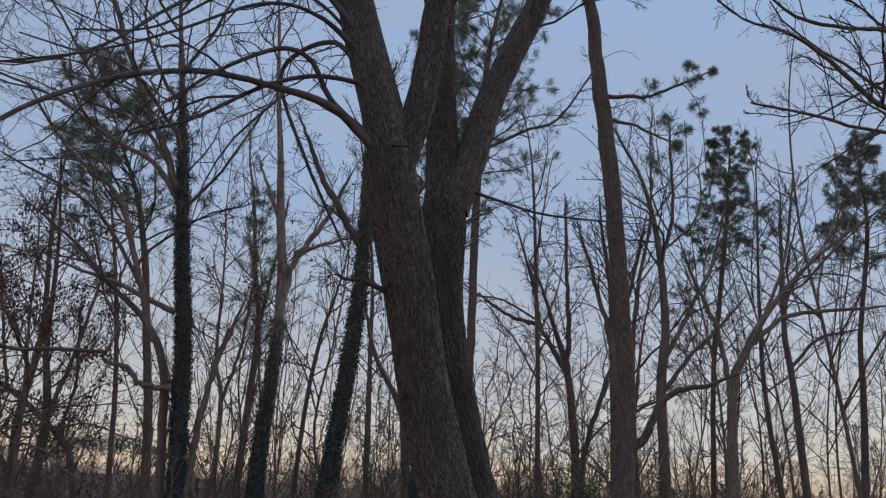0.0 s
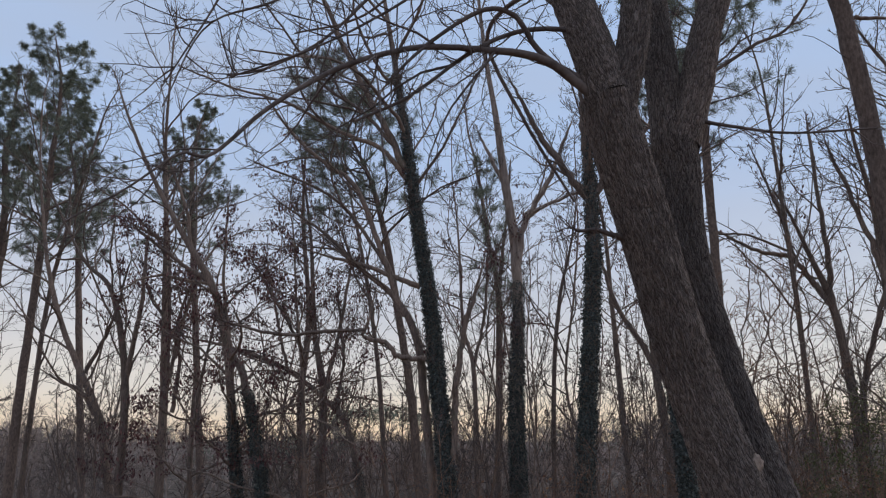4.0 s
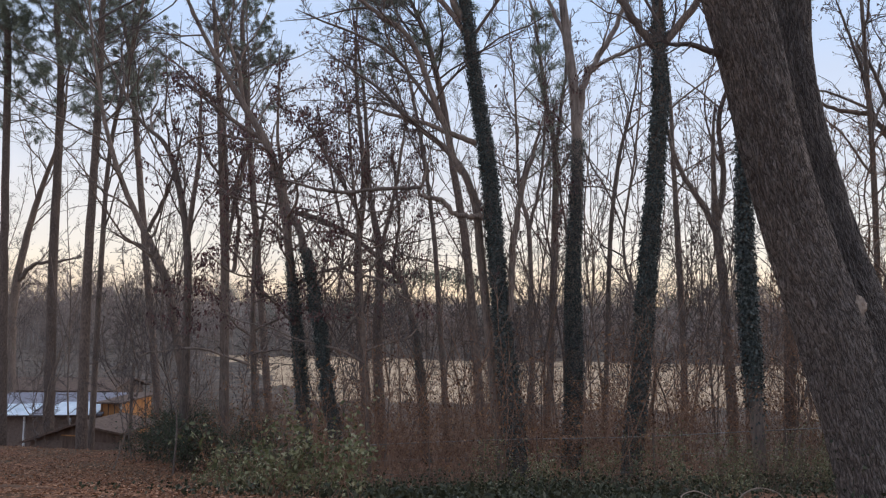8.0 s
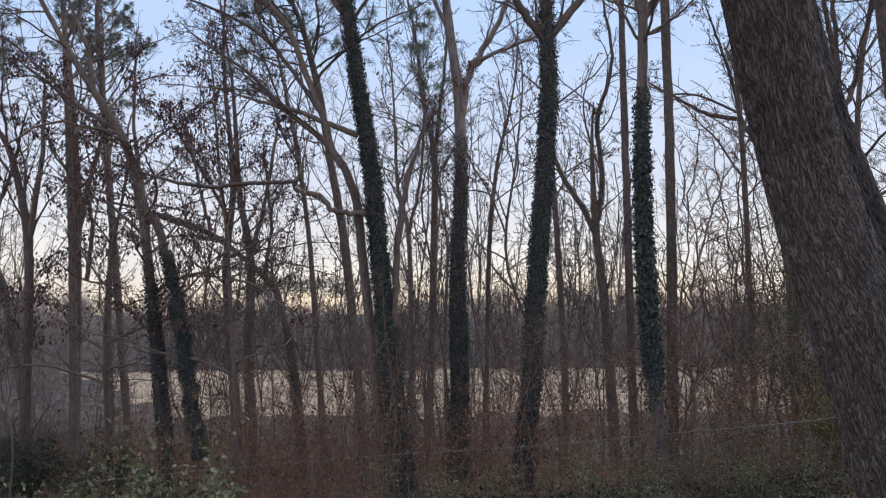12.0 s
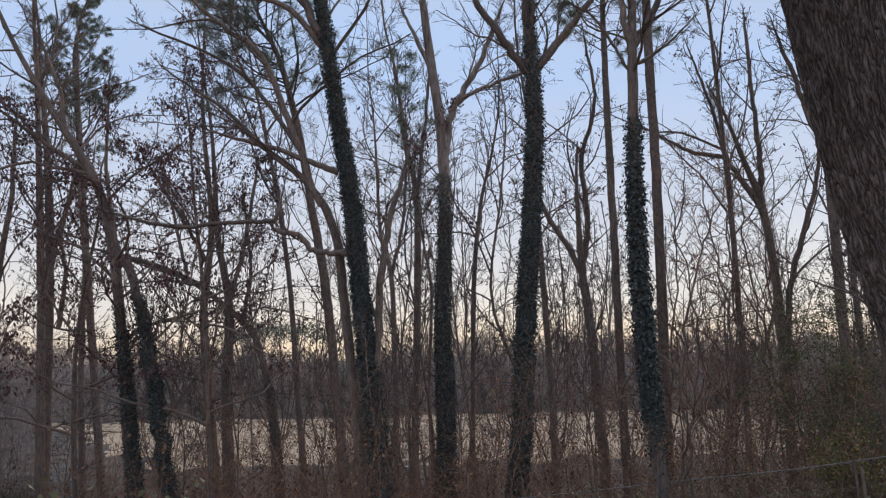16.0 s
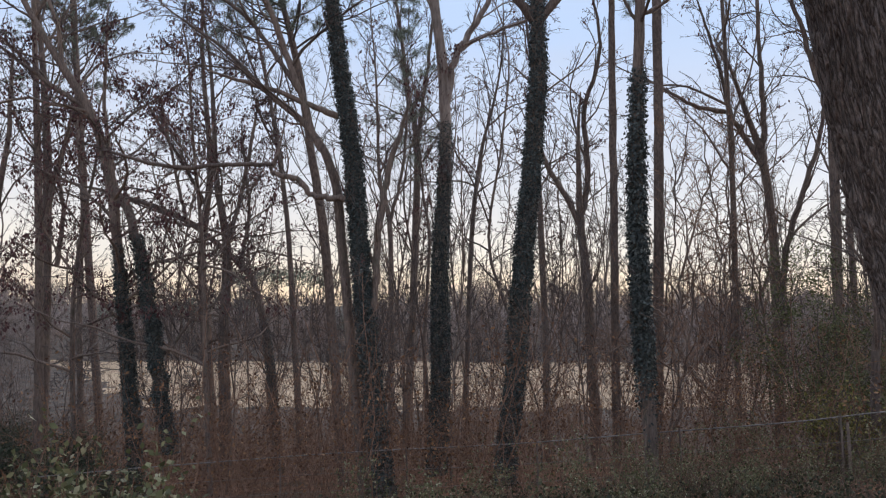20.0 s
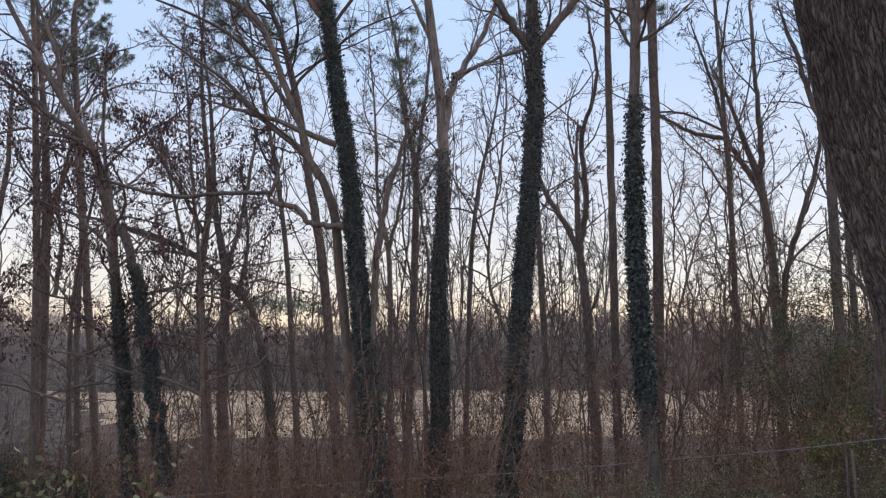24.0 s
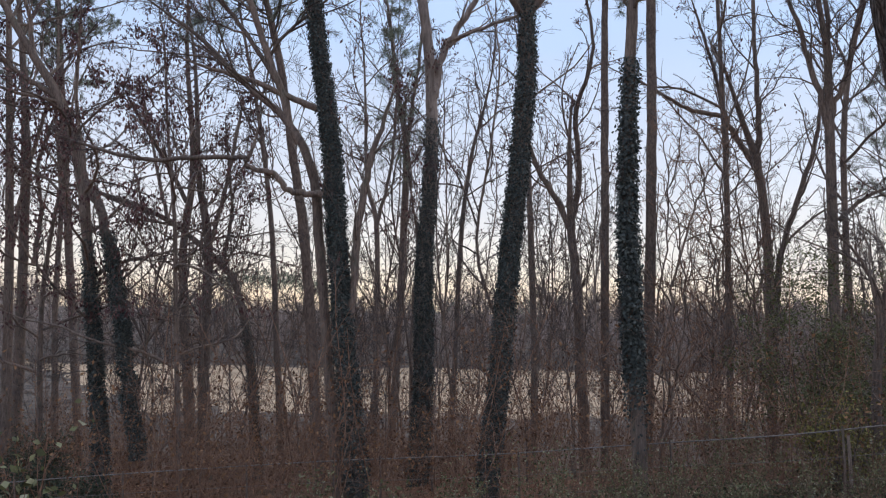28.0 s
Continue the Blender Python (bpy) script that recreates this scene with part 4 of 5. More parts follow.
def oak(stems, limbs):
    foot = np.array(stems[0][0][:3])
    base = np.array([foot[0], foot[1], ground_z(foot[0], foot[1])])
    thing = tagged(new("oak_tree"), "large twin-stemmed oak with deeply furrowed grey-brown bark", "tree")
    thing.location = base
    r = np.random.default_rng(5)
    for k, s in enumerate(stems):
        if k < 2:                       # roots flare into the soil
            c0, c1 = np.array(s[0], float), np.array(s[1], float)
            low = float(ground_z(c0[0], c0[1])) - 0.35
            mid, foot_ = c0.copy(), c0.copy()
            lean_ = (c0[:2] - c1[:2]) / (c0[2] - c1[2]) * (low - c0[2])
            mid[:2], mid[2], mid[3] = c0[:2] + lean_ * 0.35, (c0[2] + low) / 2, c0[3] * 1.22
            foot_[:2], foot_[2], foot_[3] = c0[:2] + lean_ * 0.5, low, c0[3] * 1.75
            s = [tuple(foot_), tuple(mid)] + list(s)
        v, q, grain = furrowed(s, (380, 320, 120, 120, 120, 120)[k], (230, 180, 100, 90, 90, 90)[k], 0.011 if k < 2 else 0.008, 3.1 * k)
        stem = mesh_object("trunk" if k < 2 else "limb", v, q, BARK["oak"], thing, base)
        stem.data.attributes.new("grain", "FLOAT_VECTOR", "POINT").data.foreach_set("vector", grain.astype(np.float32).ravel())
    lines = []
    for l in limbs:
        p, rad = spline(l, 6 * len(l))
        p[2:] += r.normal(size=(len(p) - 2, 3)) * rad[2:, None] * 0.07
        v, q = tubes(p[None], rad[None], 10)
        mesh_object("limb", v, q, TWIG, thing, base)
        lines.append((p[None], rad[None]))
    tops = [spline(s, 24) for s in stems[2:]]
    tops = [(p[None], rad[None]) for p, rad in tops]
    l1 = [sprout(r, p, q_, 15, 0.15, 1.0, 48, 0.36, 0.55, 8, 0.16, 0.04, 0.007) for p, q_ in lines if p.shape[1] > 24]
    l1 += [sprout(r, p, q_, 7, 0.45, 1.0, 50, 2.2, 0.3, 7, 0.13, 0.08, 0.008) for p, q_ in tops]
    for p, q_ in l1:
        for k in range(len(p)):
            v, q = tubes(p[k:k + 1], q_[k:k + 1], 5)
            mesh_object("branch", v, q, TWIG, thing, base)
    l2 = [sprout(r, p, q_, 5, 0.2, 1.0, 44, 0.5, 0.55, 6, 0.18, 0.04, 0.0032) for p, q_ in l1]
    l3 = [sprout(r, p, q_, 3, 0.2, 1.0, 40, 0.5, 0.6, 4, 0.17, 0.04, 0.0022) for p, q_ in l2]
    v, q = join([tubes(p, q_, 4) for p, q_ in l2] + [tubes(p, q_, 3) for p, q_ in l3])
    tagged(mesh_object("crown", v, q, TWIG, thing, base), kind="stuff")
    bm = bmesh.new()
    bmesh.ops.create_icosphere(bm, subdivisions=3, radius=1)
    for w in bm.verts:
        w.co = Vector((w.co.x * 0.05, w.co.y * 0.035, w.co.z * 0.075)) * (1 + 0.35 * noise.noise(w.co * 2.2)) + Vector((2.50, 3.61, 1.66)) - Vector(base)
    me = bpy.data.meshes.new("scar")
    bm.to_mesh(me)
    bm.free()
    me.materials.append(bark("bare_wood", (0.26, 0.21, 0.18), (0.48, 0.41, 0.36), (9, 9, 9), 0.01))
    patch = tagged(new("scar", me), "pale weathered knot scar")
    patch.parent = thing
    n = 1300
    th = r.uniform(0, 2 * math.pi, n)
    at = np.stack([2.80 + np.cos(th) * r.uniform(0.30, 0.52, n), 3.70 + np.sin(th) * r.uniform(0.30, 0.52, n), np.abs(r.normal(0, 0.38, n)) - 0.1], 1)
    v, q = blades(r, at, 0.036, np.array([0, 0, 0.4]), 0.9, 0.7)
    tagged(mesh_object("ivy", v, q, MAT_IVY, thing, base, label="sparse green sprigs at the oak's foot"), kind="stuff")


oak_stems, oak_limbs = [], []
oak_stems.append([(2.72, 3.80, 0.12, 0.325), (2.64, 3.79, 0.4, 0.285), (2.50, 3.78, 0.9, 0.255), (2.335, 3.76, 1.5, 0.254), (2.13, 3.72, 2.1, 0.243), (1.94, 3.60, 2.7, 0.226), (1.79, 3.475, 3.3, 0.228), (1.63, 3.35, 3.9, 0.231), (1.49, 3.26, 4.4, 0.236), (1.42, 3.20, 4.75, 0.23)])
oak_stems.append([(2.86, 3.84, 0.25, 0.30), (2.79, 3.84, 0.7, 0.265), (2.70, 3.87, 1.2, 0.228), (2.62, 3.91, 1.6, 0.190), (2.505, 3.985, 2.1, 0.152), (2.42, 4.09, 2.6, 0.134), (2.29, 4.18, 3.2, 0.152), (2.20, 4.26, 3.8, 0.185), (2.18, 4.33, 4.4, 0.222), (2.15, 4.34, 4.7, 0.235)])
oak_stems.append([(1.45, 3.22, 4.75, 0.203), (1.30, 3.22, 5.27, 0.191), (1.12, 3.22, 5.85, 0.180), (0.92, 3.22, 6.57, 0.167), (0.69, 3.22, 7.67, 0.146), (0.56, 3.22, 8.99, 0.117)])
oak_stems.append([(1.53, 3.22, 4.69, 0.151), (1.67, 3.22, 5.22, 0.139), (1.74, 3.22, 5.73, 0.131), (1.79, 3.22, 6.40, 0.123), (1.92, 3.22, 7.60, 0.106)])
oak_stems.append([(2.13, 4.33, 4.70, 0.175), (2.11, 4.36, 5.41, 0.167), (2.07, 4.39, 6.15, 0.159), (2.03, 4.39, 7.06, 0.144), (2.04, 4.39, 8.70, 0.126)])
oak_stems.append([(2.24, 4.33, 4.70, 0.192), (2.42, 4.33, 5.27, 0.172), (2.58, 4.33, 5.92, 0.157), (2.85, 4.33, 6.66, 0.147), (3.19, 4.33, 7.52, 0.133), (3.57, 4.33, 8.96, 0.112)])
oak_limbs.append([(1.47, 3.22, 4.58, 0.068), (1.25, 3.17, 4.80, 0.047), (0.86, 3.00, 5.04, 0.037), (0.24, 2.72, 5.03, 0.027), (-0.21, 2.52, 4.95, 0.024), (-0.70, 2.23, 4.67, 0.021), (-1.15, 1.96, 4.25, 0.017), (-1.48, 1.74, 3.81, 0.013), (-1.64, 1.60, 3.78, 0.009), (-1.89, 1.39, 3.47, 0.007), (-2.16, 1.18, 3.20, 0.006)])
oak_limbs.append([(1.30, 3.22, 5.34, 0.041), (1.17, 3.17, 5.38, 0.025), (0.71, 3.00, 5.31, 0.021), (0.29, 2.86, 5.07, 0.018), (-0.21, 2.58, 4.56, 0.014), (-0.62, 2.44, 4.31, 0.011)])
oak_limbs.append([(1.41, 3.22, 4.81, 0.049), (1.16, 3.17, 4.94, 0.032), (0.86, 3.00, 5.10, 0.026), (0.66, 2.86, 5.37, 0.023), (0.39, 2.72, 5.37, 0.020), (-0.05, 2.58, 5.02, 0.015), (-0.37, 2.44, 4.62, 0.011)])
oak_limbs.append([(1.12, 3.14, 5.64, 0.037), (0.70, 3.00, 5.90, 0.021), (0.22, 2.72, 5.78, 0.015), (-0.41, 2.44, 5.23, 0.011), (-0.87, 2.16, 4.82, 0.009), (-1.43, 1.88, 4.47, 0.007)])
oak_limbs.append([(1.07, 3.14, 5.87, 0.037), (0.39, 2.86, 6.33, 0.021), (-0.44, 2.44, 5.86, 0.015), (-1.17, 2.16, 5.26, 0.011), (-1.64, 1.88, 4.90, 0.007), (-1.80, 1.60, 4.13, 0.005)])
oak_limbs.append([(1.74, 3.43, 3.48, 0.043), (1.52, 3.38, 3.52, 0.028), (1.42, 3.29, 3.53, 0.024), (1.28, 3.21, 3.56, 0.018), (1.14, 3.07, 3.52, 0.014), (1.05, 2.99, 3.53, 0.009)])
oak_limbs.append([(1.09, 3.22, 6.03, 0.042), (0.70, 3.00, 6.25, 0.024), (0.15, 2.72, 6.06, 0.019), (-0.43, 2.52, 5.53, 0.015), (-0.84, 2.30, 4.97, 0.011), (-1.25, 2.16, 4.67, 0.009), (-1.52, 2.02, 4.55, 0.007)])
oak_limbs.append([(1.25, 3.22, 5.47, 0.034), (0.97, 3.28, 5.96, 0.020), (0.48, 3.42, 6.40, 0.017), (-0.19, 3.57, 6.38, 0.014), (-0.88, 3.71, 5.96, 0.012), (-1.60, 3.85, 5.90, 0.009)])
oak_limbs.append([(0.96, 3.22, 6.40, 0.038), (0.17, 3.00, 6.85, 0.022), (-0.82, 2.72, 6.52, 0.016), (-1.54, 2.44, 5.86, 0.012), (-1.88, 2.30, 5.14, 0.008), (-2.11, 2.16, 4.55, 0.006)])
oak_limbs.append([(2.20, 4.33, 4.97, 0.032), (2.43, 4.30, 4.92, 0.022), (2.69, 4.08, 4.76, 0.016), (3.14, 3.92, 4.61, 0.012), (3.84, 3.77, 4.56, 0.008)])
oak_limbs.append([(2.47, 4.33, 5.42, 0.028), (2.63, 4.30, 5.46, 0.019), (3.01, 4.24, 5.68, 0.017), (3.32, 4.08, 5.79, 0.013), (3.67, 3.92, 6.35, 0.009)])
oak_limbs.append([(1.31, 3.28, 5.34, 0.037), (1.18, 3.31, 5.51, 0.026), (0.82, 3.71, 6.09, 0.026), (0.34, 4.27, 5.95, 0.022), (0.71, 4.55, 5.10, 0.019), (1.20, 4.83, 4.29, 0.013)])
oak(oak_stems, oak_limbs)


# ---- further trees of the wood, of a few kinds ----
def far_tree(r, height, pine):
    thing = tagged(new("pine_tree" if pine else "tree"), "slender pine deep in the winter wood" if pine else "slender bare tree deep in the winter wood", "tree", "trees of the wood")
    r0 = height * r.uniform(0.0028, 0.0044)
    c = [(0, 0, -0.4, r0 * 1.2)]
    x = y = 0.0
    for k in range(1, 6):
        x, y = x + r.normal() * height * 0.035, y + r.normal() * height * 0.035
        c.append((x, y, height * k / 5, r0 * (1 - 0.16 * k)))
    p, rad = spline(c, 22)
    p, rad = p[None], rad[None]
    v, q = tubes(p, rad, 7)
    mesh_object("trunk", v, q, BARK["pine" if pine else "bare"], thing)
    if pine:
        l1 = shoots(r, p, rad, 34, 0.6, 0.99, 66, 0.3, 6, 0.17, 0.05, 0.016, 0.010, 3.4, True)
        l2 = shoots(r, *l1, 9, 0.25, 1.0, 45, 0.5, 4, 0.16, 0.08, 0.010)
        v, q = join([tubes(*l1, 4), tubes(*l2, 3)])
        tagged(mesh_object("crown", v, q, TWIG, thing), kind="stuff")
        e = np.concatenate([l2[0][:, -1], l2[0][:, 2]])
        d = np.tile(unit(l2[0][:, -1] - l2[0][:, 1]), (2, 1))
        v, q = tufts(r, e, d, 16, 0.34, 0.022)
        tagged(mesh_object("foliage", v, q, NEEDLE, thing), kind="stuff")
    else:
        low = height < 16
        l0 = shoots(r, p, rad, 2, 0.3, 0.6, 20, 0.75, 16, 0.08, 0.10, 0.03, 0.0045)
        v, q = tubes(*l0, 7)
        mesh_object("limb", v, q, BARK["bare"], thing)
        l1 = [shoots(r, p, rad, 16 if low else 14, 0.18 if low else 0.3, 0.98, 46, 0.36, 9, 0.17, 0.05, 0.013, 0.010, 5.5),
              shoots(r, *l0, 8, 0.2, 0.98, 42, 0.42, 9, 0.17, 0.05, 0.012)]
        l2 = [shoots(r, *l, 6, 0.15, 1.0, 40, 0.52, 4, 0.2, 0.04, 0.011) for l in l1]
        l3 = [shoots(r, *l, 4, 0.15, 1.0, 40, 0.6, 2, 0.2, 0.03, 0.0085) for l in l2]
        v, q = join([tubes(*l, 3) for l in l1 + l2 + l3])
        tagged(mesh_object("crown", v, q, TWIG, thing), kind="stuff")
    return thing


kinds = [far_tree(rng, h, k == 7) for k, h in enumerate((19, 23, 27, 25, 15, 21, 29, 30, 8.5, 11, 13, 10))]
for k in range(138):
    if k < 38:
        d = rng.uniform(34, 64) if k < 28 else rng.uniform(26, 50)
        s = rng.uniform(-0.80, 0.80) if k < 28 else rng.uniform(0.5, 1.05)
    elif k < 84:
        d = rng.uniform(24, 50)
        s = rng.uniform(-0.62, 0.95) if k < 72 else rng.uniform(0.55, 1.15)
    elif k > 85:
        d = rng.uniform(27, 50)
        s = rng.uniform(-0.50, 0.36) if k < 110 else rng.uniform(0.08, 0.66)
    else:
        d = rng.uniform(29, 48)
        s = rng.uniform(-0.60, -0.08)
    if k < 110 and 0.17 < s < 0.5 and rng.random() < 0.45:
        s += 0.42
    elif -0.58 < s < -0.27 and rng.random() < 0.45:
        s -= 0.34
    x, y = s * d, d
    z = float(ground_z(x, y))
    if k < 8 or 38 <= k < 42:
        kind = kinds[k if k < 8 else k - 30]
        kind.location, kind.rotation_euler = (x, y, z), (0, 0, rng.uniform(0, 6))
    else:
        kind = kinds[int(rng.integers(0, 8))] if k < 38 else kinds[int(rng.integers(8, 12))] if k < 84 or k > 85 else kinds[int(rng.integers(0, 7))]
        copy_thing(kind, pose(x, y, z, 0, 0, rng.uniform(0, 360)))


# ---- woods on the hill beyond the field ----
def far_woods():
    r = np.random.default_rng(21)
    n = 760
    y = 140 + 125 * r.random(n) ** 1.6
    x = r.uniform(-0.85, 0.85, n) * y
    h = r.uniform(8.0, 13.0, n) * r.choice([0.75, 0.9, 1.05], n) + 1.2 * np.sin(x * 0.045) + 2.0 * np.clip((-x - 35) / 60, 0, 1)
    z = ground_z(x, y)
    p = np.stack([np.stack([x, y, z - 0.3 + h * t], 1) for t in (0, 0.33, 0.66, 1.0)], 1)
    p[:, 1:] += r.normal(size=(n, 3, 3)) * 0.2
    rad = (h * 0.012)[:, None] * np.array([1.0, 0.8, 0.5, 0.2])
    l1 = sprout(r, p, rad, 11, 0.10, 1.0, 46, 4.4, 0.45, 3, 0.14, 0.08, 0.045)
    at = l1[0].reshape(-1, 3)
    d = np.repeat(unit(l1[0][:, -1] - l1[0][:, 0]), 3, 0)
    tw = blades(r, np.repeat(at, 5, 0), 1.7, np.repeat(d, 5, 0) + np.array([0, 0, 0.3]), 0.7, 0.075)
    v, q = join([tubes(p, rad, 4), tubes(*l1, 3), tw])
    tagged(mesh_object("far_woods", v, q, HAZE_PALE_TWIG), "haze-paled grey-brown bare woods on the far hillside", "woods", kind="stuff")
    n = 40
    y = 142 + 110 * r.random(n)
    x = r.uniform(-0.8, 0.85, n) * y
    z = ground_z(x, y)
    at = []
    for k in range(n):
        hh = r.uniform(8, 14)
        c = np.array([x[k], y[k], z[k] + hh * 0.7])
        at.append(c + r.normal(size=(800, 3)) * np.array([1.9, 1.9, hh * 0.15]))
    for x0, z0, w in ((-35.5, 2.6, 1.8), (-31.5, 3.6, 2.2), (-28.0, 2.8, 2.0), (-24.5, 3.2, 1.8), (-21.0, 2.2, 1.5)):
        at.append(np.array([x0, 139.0, z0 + 3.2]) + r.normal(size=(700, 3)) * np.array([w, 1.6, 0.75]))
    v, q = blades(r, np.concatenate(at), 0.5, None, 1.0, 0.35)
    tagged(mesh_object("far_pines", v, q, NEEDLE), "dark green pine crowns among the far woods", "woods", kind="stuff")


far_woods()


def side_woods(name, n, s0, s1, y0, y1, seed):
    """Bare trees past the house and past the thicket, too far to tell apart."""
    r = np.random.default_rng(seed)
    y = y0 + (y1 - y0) * r.random(n)
    x = r.uniform(s0, s1, n) * y
    h = r.uniform(6.5, 12.5, n)
    z = ground_z(x, y)
    p = np.stack([np.stack([x, y, z - 0.3 + h * t], 1) for t in (0, 0.33, 0.66, 1.0)], 1)
    p[:, 1:] += r.normal(size=(n, 3, 3)) * 0.25
    rad = (h * r.uniform(0.004, 0.008, n))[:, None] * np.array([1.0, 0.8, 0.5, 0.2])
    l1 = sprout(r, p, rad, 16, 0.08, 1.0, 48, 4.0, 0.45, 4, 0.16, 0.06, 0.022)
    l2 = sprout(r, *l1, 4, 0.2, 1.0, 44, 0.5, 0.6, 2, 0.2, 0.05, 0.014)
    at = np.repeat(l2[0].reshape(-1, 3), 2, 0)
    d = np.repeat(unit(l2[0][:, -1] - l2[0][:, 0]), 4, 0)
    tw = blades(r, at, 0.9, d + np.array([0, 0, 0.2]), 0.6, 0.035)
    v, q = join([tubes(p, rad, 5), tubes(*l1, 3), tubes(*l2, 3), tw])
    tagged(mesh_object(name, v, q, HALF_HAZED_TWIG), "dense haze-paled grey-brown winter woods in the valley", "woods", kind="stuff")


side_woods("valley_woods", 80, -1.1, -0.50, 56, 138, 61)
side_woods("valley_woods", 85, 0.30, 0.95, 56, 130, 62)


# ---- undergrowth ----
def stems_at(r, x, y, height, thick, lean=0.12):
    n = len(x)
    z = ground_z(x, y)
    d = unit(np.stack([r.normal(0, lean, n), r.normal(0, lean, n), np.ones(n)], 1))
    p = np.empty((n, 6, 3))
    p[:, 0] = np.stack([x, y, z - 0.05], 1)
    for k in range(1, 6):
        d = unit(d + r.normal(size=d.shape) * 0.10)
        p[:, k] = p[:, k - 1] + d * (height / 5)[:, None]
    return p, thick[:, None] * np.linspace(1, 0.35, 6)[None]


def thicket():
    """Dense reddish saplings and brush under the trees."""
    r = np.random.default_rng(31)
    n = 560
    y = 16.5 + 24 * r.random(n) ** 1.3
    x = (-0.50 + 1.32 * r.random(n) ** 0.72) * y
    hgt = r.uniform(1.2, 5.5, n)
    p, rad = stems_at(r, x, y, hgt, 0.004 + hgt * 0.0022, 0.30)
    l1 = sprout(r, p, rad, 9, 0.1, 1.0, 55, 0.45, 0.6, 4, 0.26, 0.03, 0.0045)
    l2 = sprout(r, *l1, 3, 0.2, 1.0, 50, 0.6, 0.6, 2, 0.26, 0.02, 0.0042)
    n = 230
    ys = 15 + 24 * r.random(n)
    hs = r.uniform(1.5, 6.5, n)
    ps, rs = stems_at(r, r.uniform(0.62, 1.3, n) * ys, ys, hs, 0.006 + hs * 0.0026, 0.28)
    s1 = sprout(r, ps, rs, 9, 0.1, 1.0, 55, 0.45, 0.6, 4, 0.26, 0.03, 0.007)
    s2 = sprout(r, *s1, 3, 0.2, 1.0, 50, 0.6, 0.6, 2, 0.26, 0.02, 0.006)
    n = 260
    yb = 23 + 27 * r.random(n)
    hb = r.uniform(0.8, 3.0, n)
    pb, rb = stems_at(r, r.uniform(-0.62, 0.14, n) * yb, yb, hb, 0.007 + hb * 0.002, 0.35)
    b1 = sprout(r, pb, rb, 10, 0.1, 1.0, 55, 0.5, 0.6, 4, 0.26, 0.03, 0.007)
    b2 = sprout(r, *b1, 3, 0.2, 1.0, 50, 0.6, 0.6, 2, 0.26, 0.02, 0.006)
    v, q = join([tubes(pb, rb, 4), tubes(*b1, 3), tubes(*b2, 3), tubes(p, rad, 4), tubes(*l1, 3), tubes(*l2, 3), tubes(ps, rs, 4), tubes(*s1, 3), tubes(*s2, 3)])
    tagged(mesh_object("undergrowth", v, q, BRUSH), "dense red-brown brush and saplings under the trees", "undergrowth", kind="stuff")
    n = 600
    y = np.where(np.arange(n) < 480, 36 + 38 * r.random(n), 76 + 62 * r.random(n))
    x = np.where(np.arange(n) % 12 == 0, r.uniform(-0.66, -0.42, n), r.uniform(-0.62, 0.82, n)) * y
    hgt = r.uniform(1.5, 6.0, n)
    pf, rf = stems_at(r, x, y, hgt, 0.009 + hgt * 0.003, 0.25)
    f1 = sprout(r, pf, rf, 9, 0.1, 1.0, 52, 0.5, 0.6, 3, 0.22, 0.04, 0.009)
    f2 = sprout(r, *f1, 2, 0.2, 1.0, 44, 0.6, 0.6, 2, 0.2, 0.03, 0.007)
    v, q = join([tubes(pf, rf, 3), tubes(*f1, 3), tubes(*f2, 3)])
    tagged(mesh_object("far_undergrowth", v, q, BRUSH), "grey-brown brush along the edge of the field", "undergrowth", kind="stuff")
    pt = l2[0][:, 1:].reshape(-1, 3)
    low = pt[(pt[:, 2] - ground_z(pt[:, 0], pt[:, 1]) < 3.6) & (r.random(len(pt)) < 0.42)]
    low = np.repeat(low, 4, 0) + r.normal(size=(4 * len(low), 3)) * 0.15
    edge = f1[0][:, 1:].reshape(-1, 3)
    edge = edge[(edge[:, 1] < 62) & (r.random(len(edge)) < 0.4)]
    bank = b2[0][:, 1:].reshape(-1, 3)
    bank = bank[r.random(len(bank)) < 0.5]
    edge = np.concatenate([edge, bank])
    edge = np.repeat(edge, 2, 0) + r.normal(size=(2 * len(edge), 3)) * 0.2
    v, q = join([blades(r, low, 0.085, None, 0.8, 0.55, 0.6), blades(r, edge, 0.15, None, 0.8, 0.55, 0.6)])
    tagged(mesh_object("withered_leaves", v, q, RUST), "rust-coloured withered leaves clinging to the brush", "leaves", kind="stuff")


thicket()


def brambles():
    """A low tangle of thin canes before and along the fence."""
    r = np.random.default_rng(33)
    n = 1100
    x = np.where(np.arange(n) < 700, r.uniform(-7, 12, n), r.uniform(3, 15, n))
    y = np.where(np.arange(n) < 700, 9.0 + 8.5 * r.random(n) - 0.1 * x, 11 + 10 * r.random(n))
    p, rad = stems_at(r, x, y, r.uniform(0.25, 0.95, n) * np.where(x > 4, 1.3, 1.0), np.full(n, 0.005), 0.7)
    l1 = sprout(r, p, rad, 5, 0.2, 1.0, 50, 0.5, 0.6, 4, 0.2, 0.0, 0.003)
    v, q = join([tubes(p, rad, 3), tubes(*l1, 3)])
    tagged(mesh_object("brambles", v, q, BRAMBLE), "tangled dry brown brambles along the wire fence", "brambles", kind="stuff")


brambles()


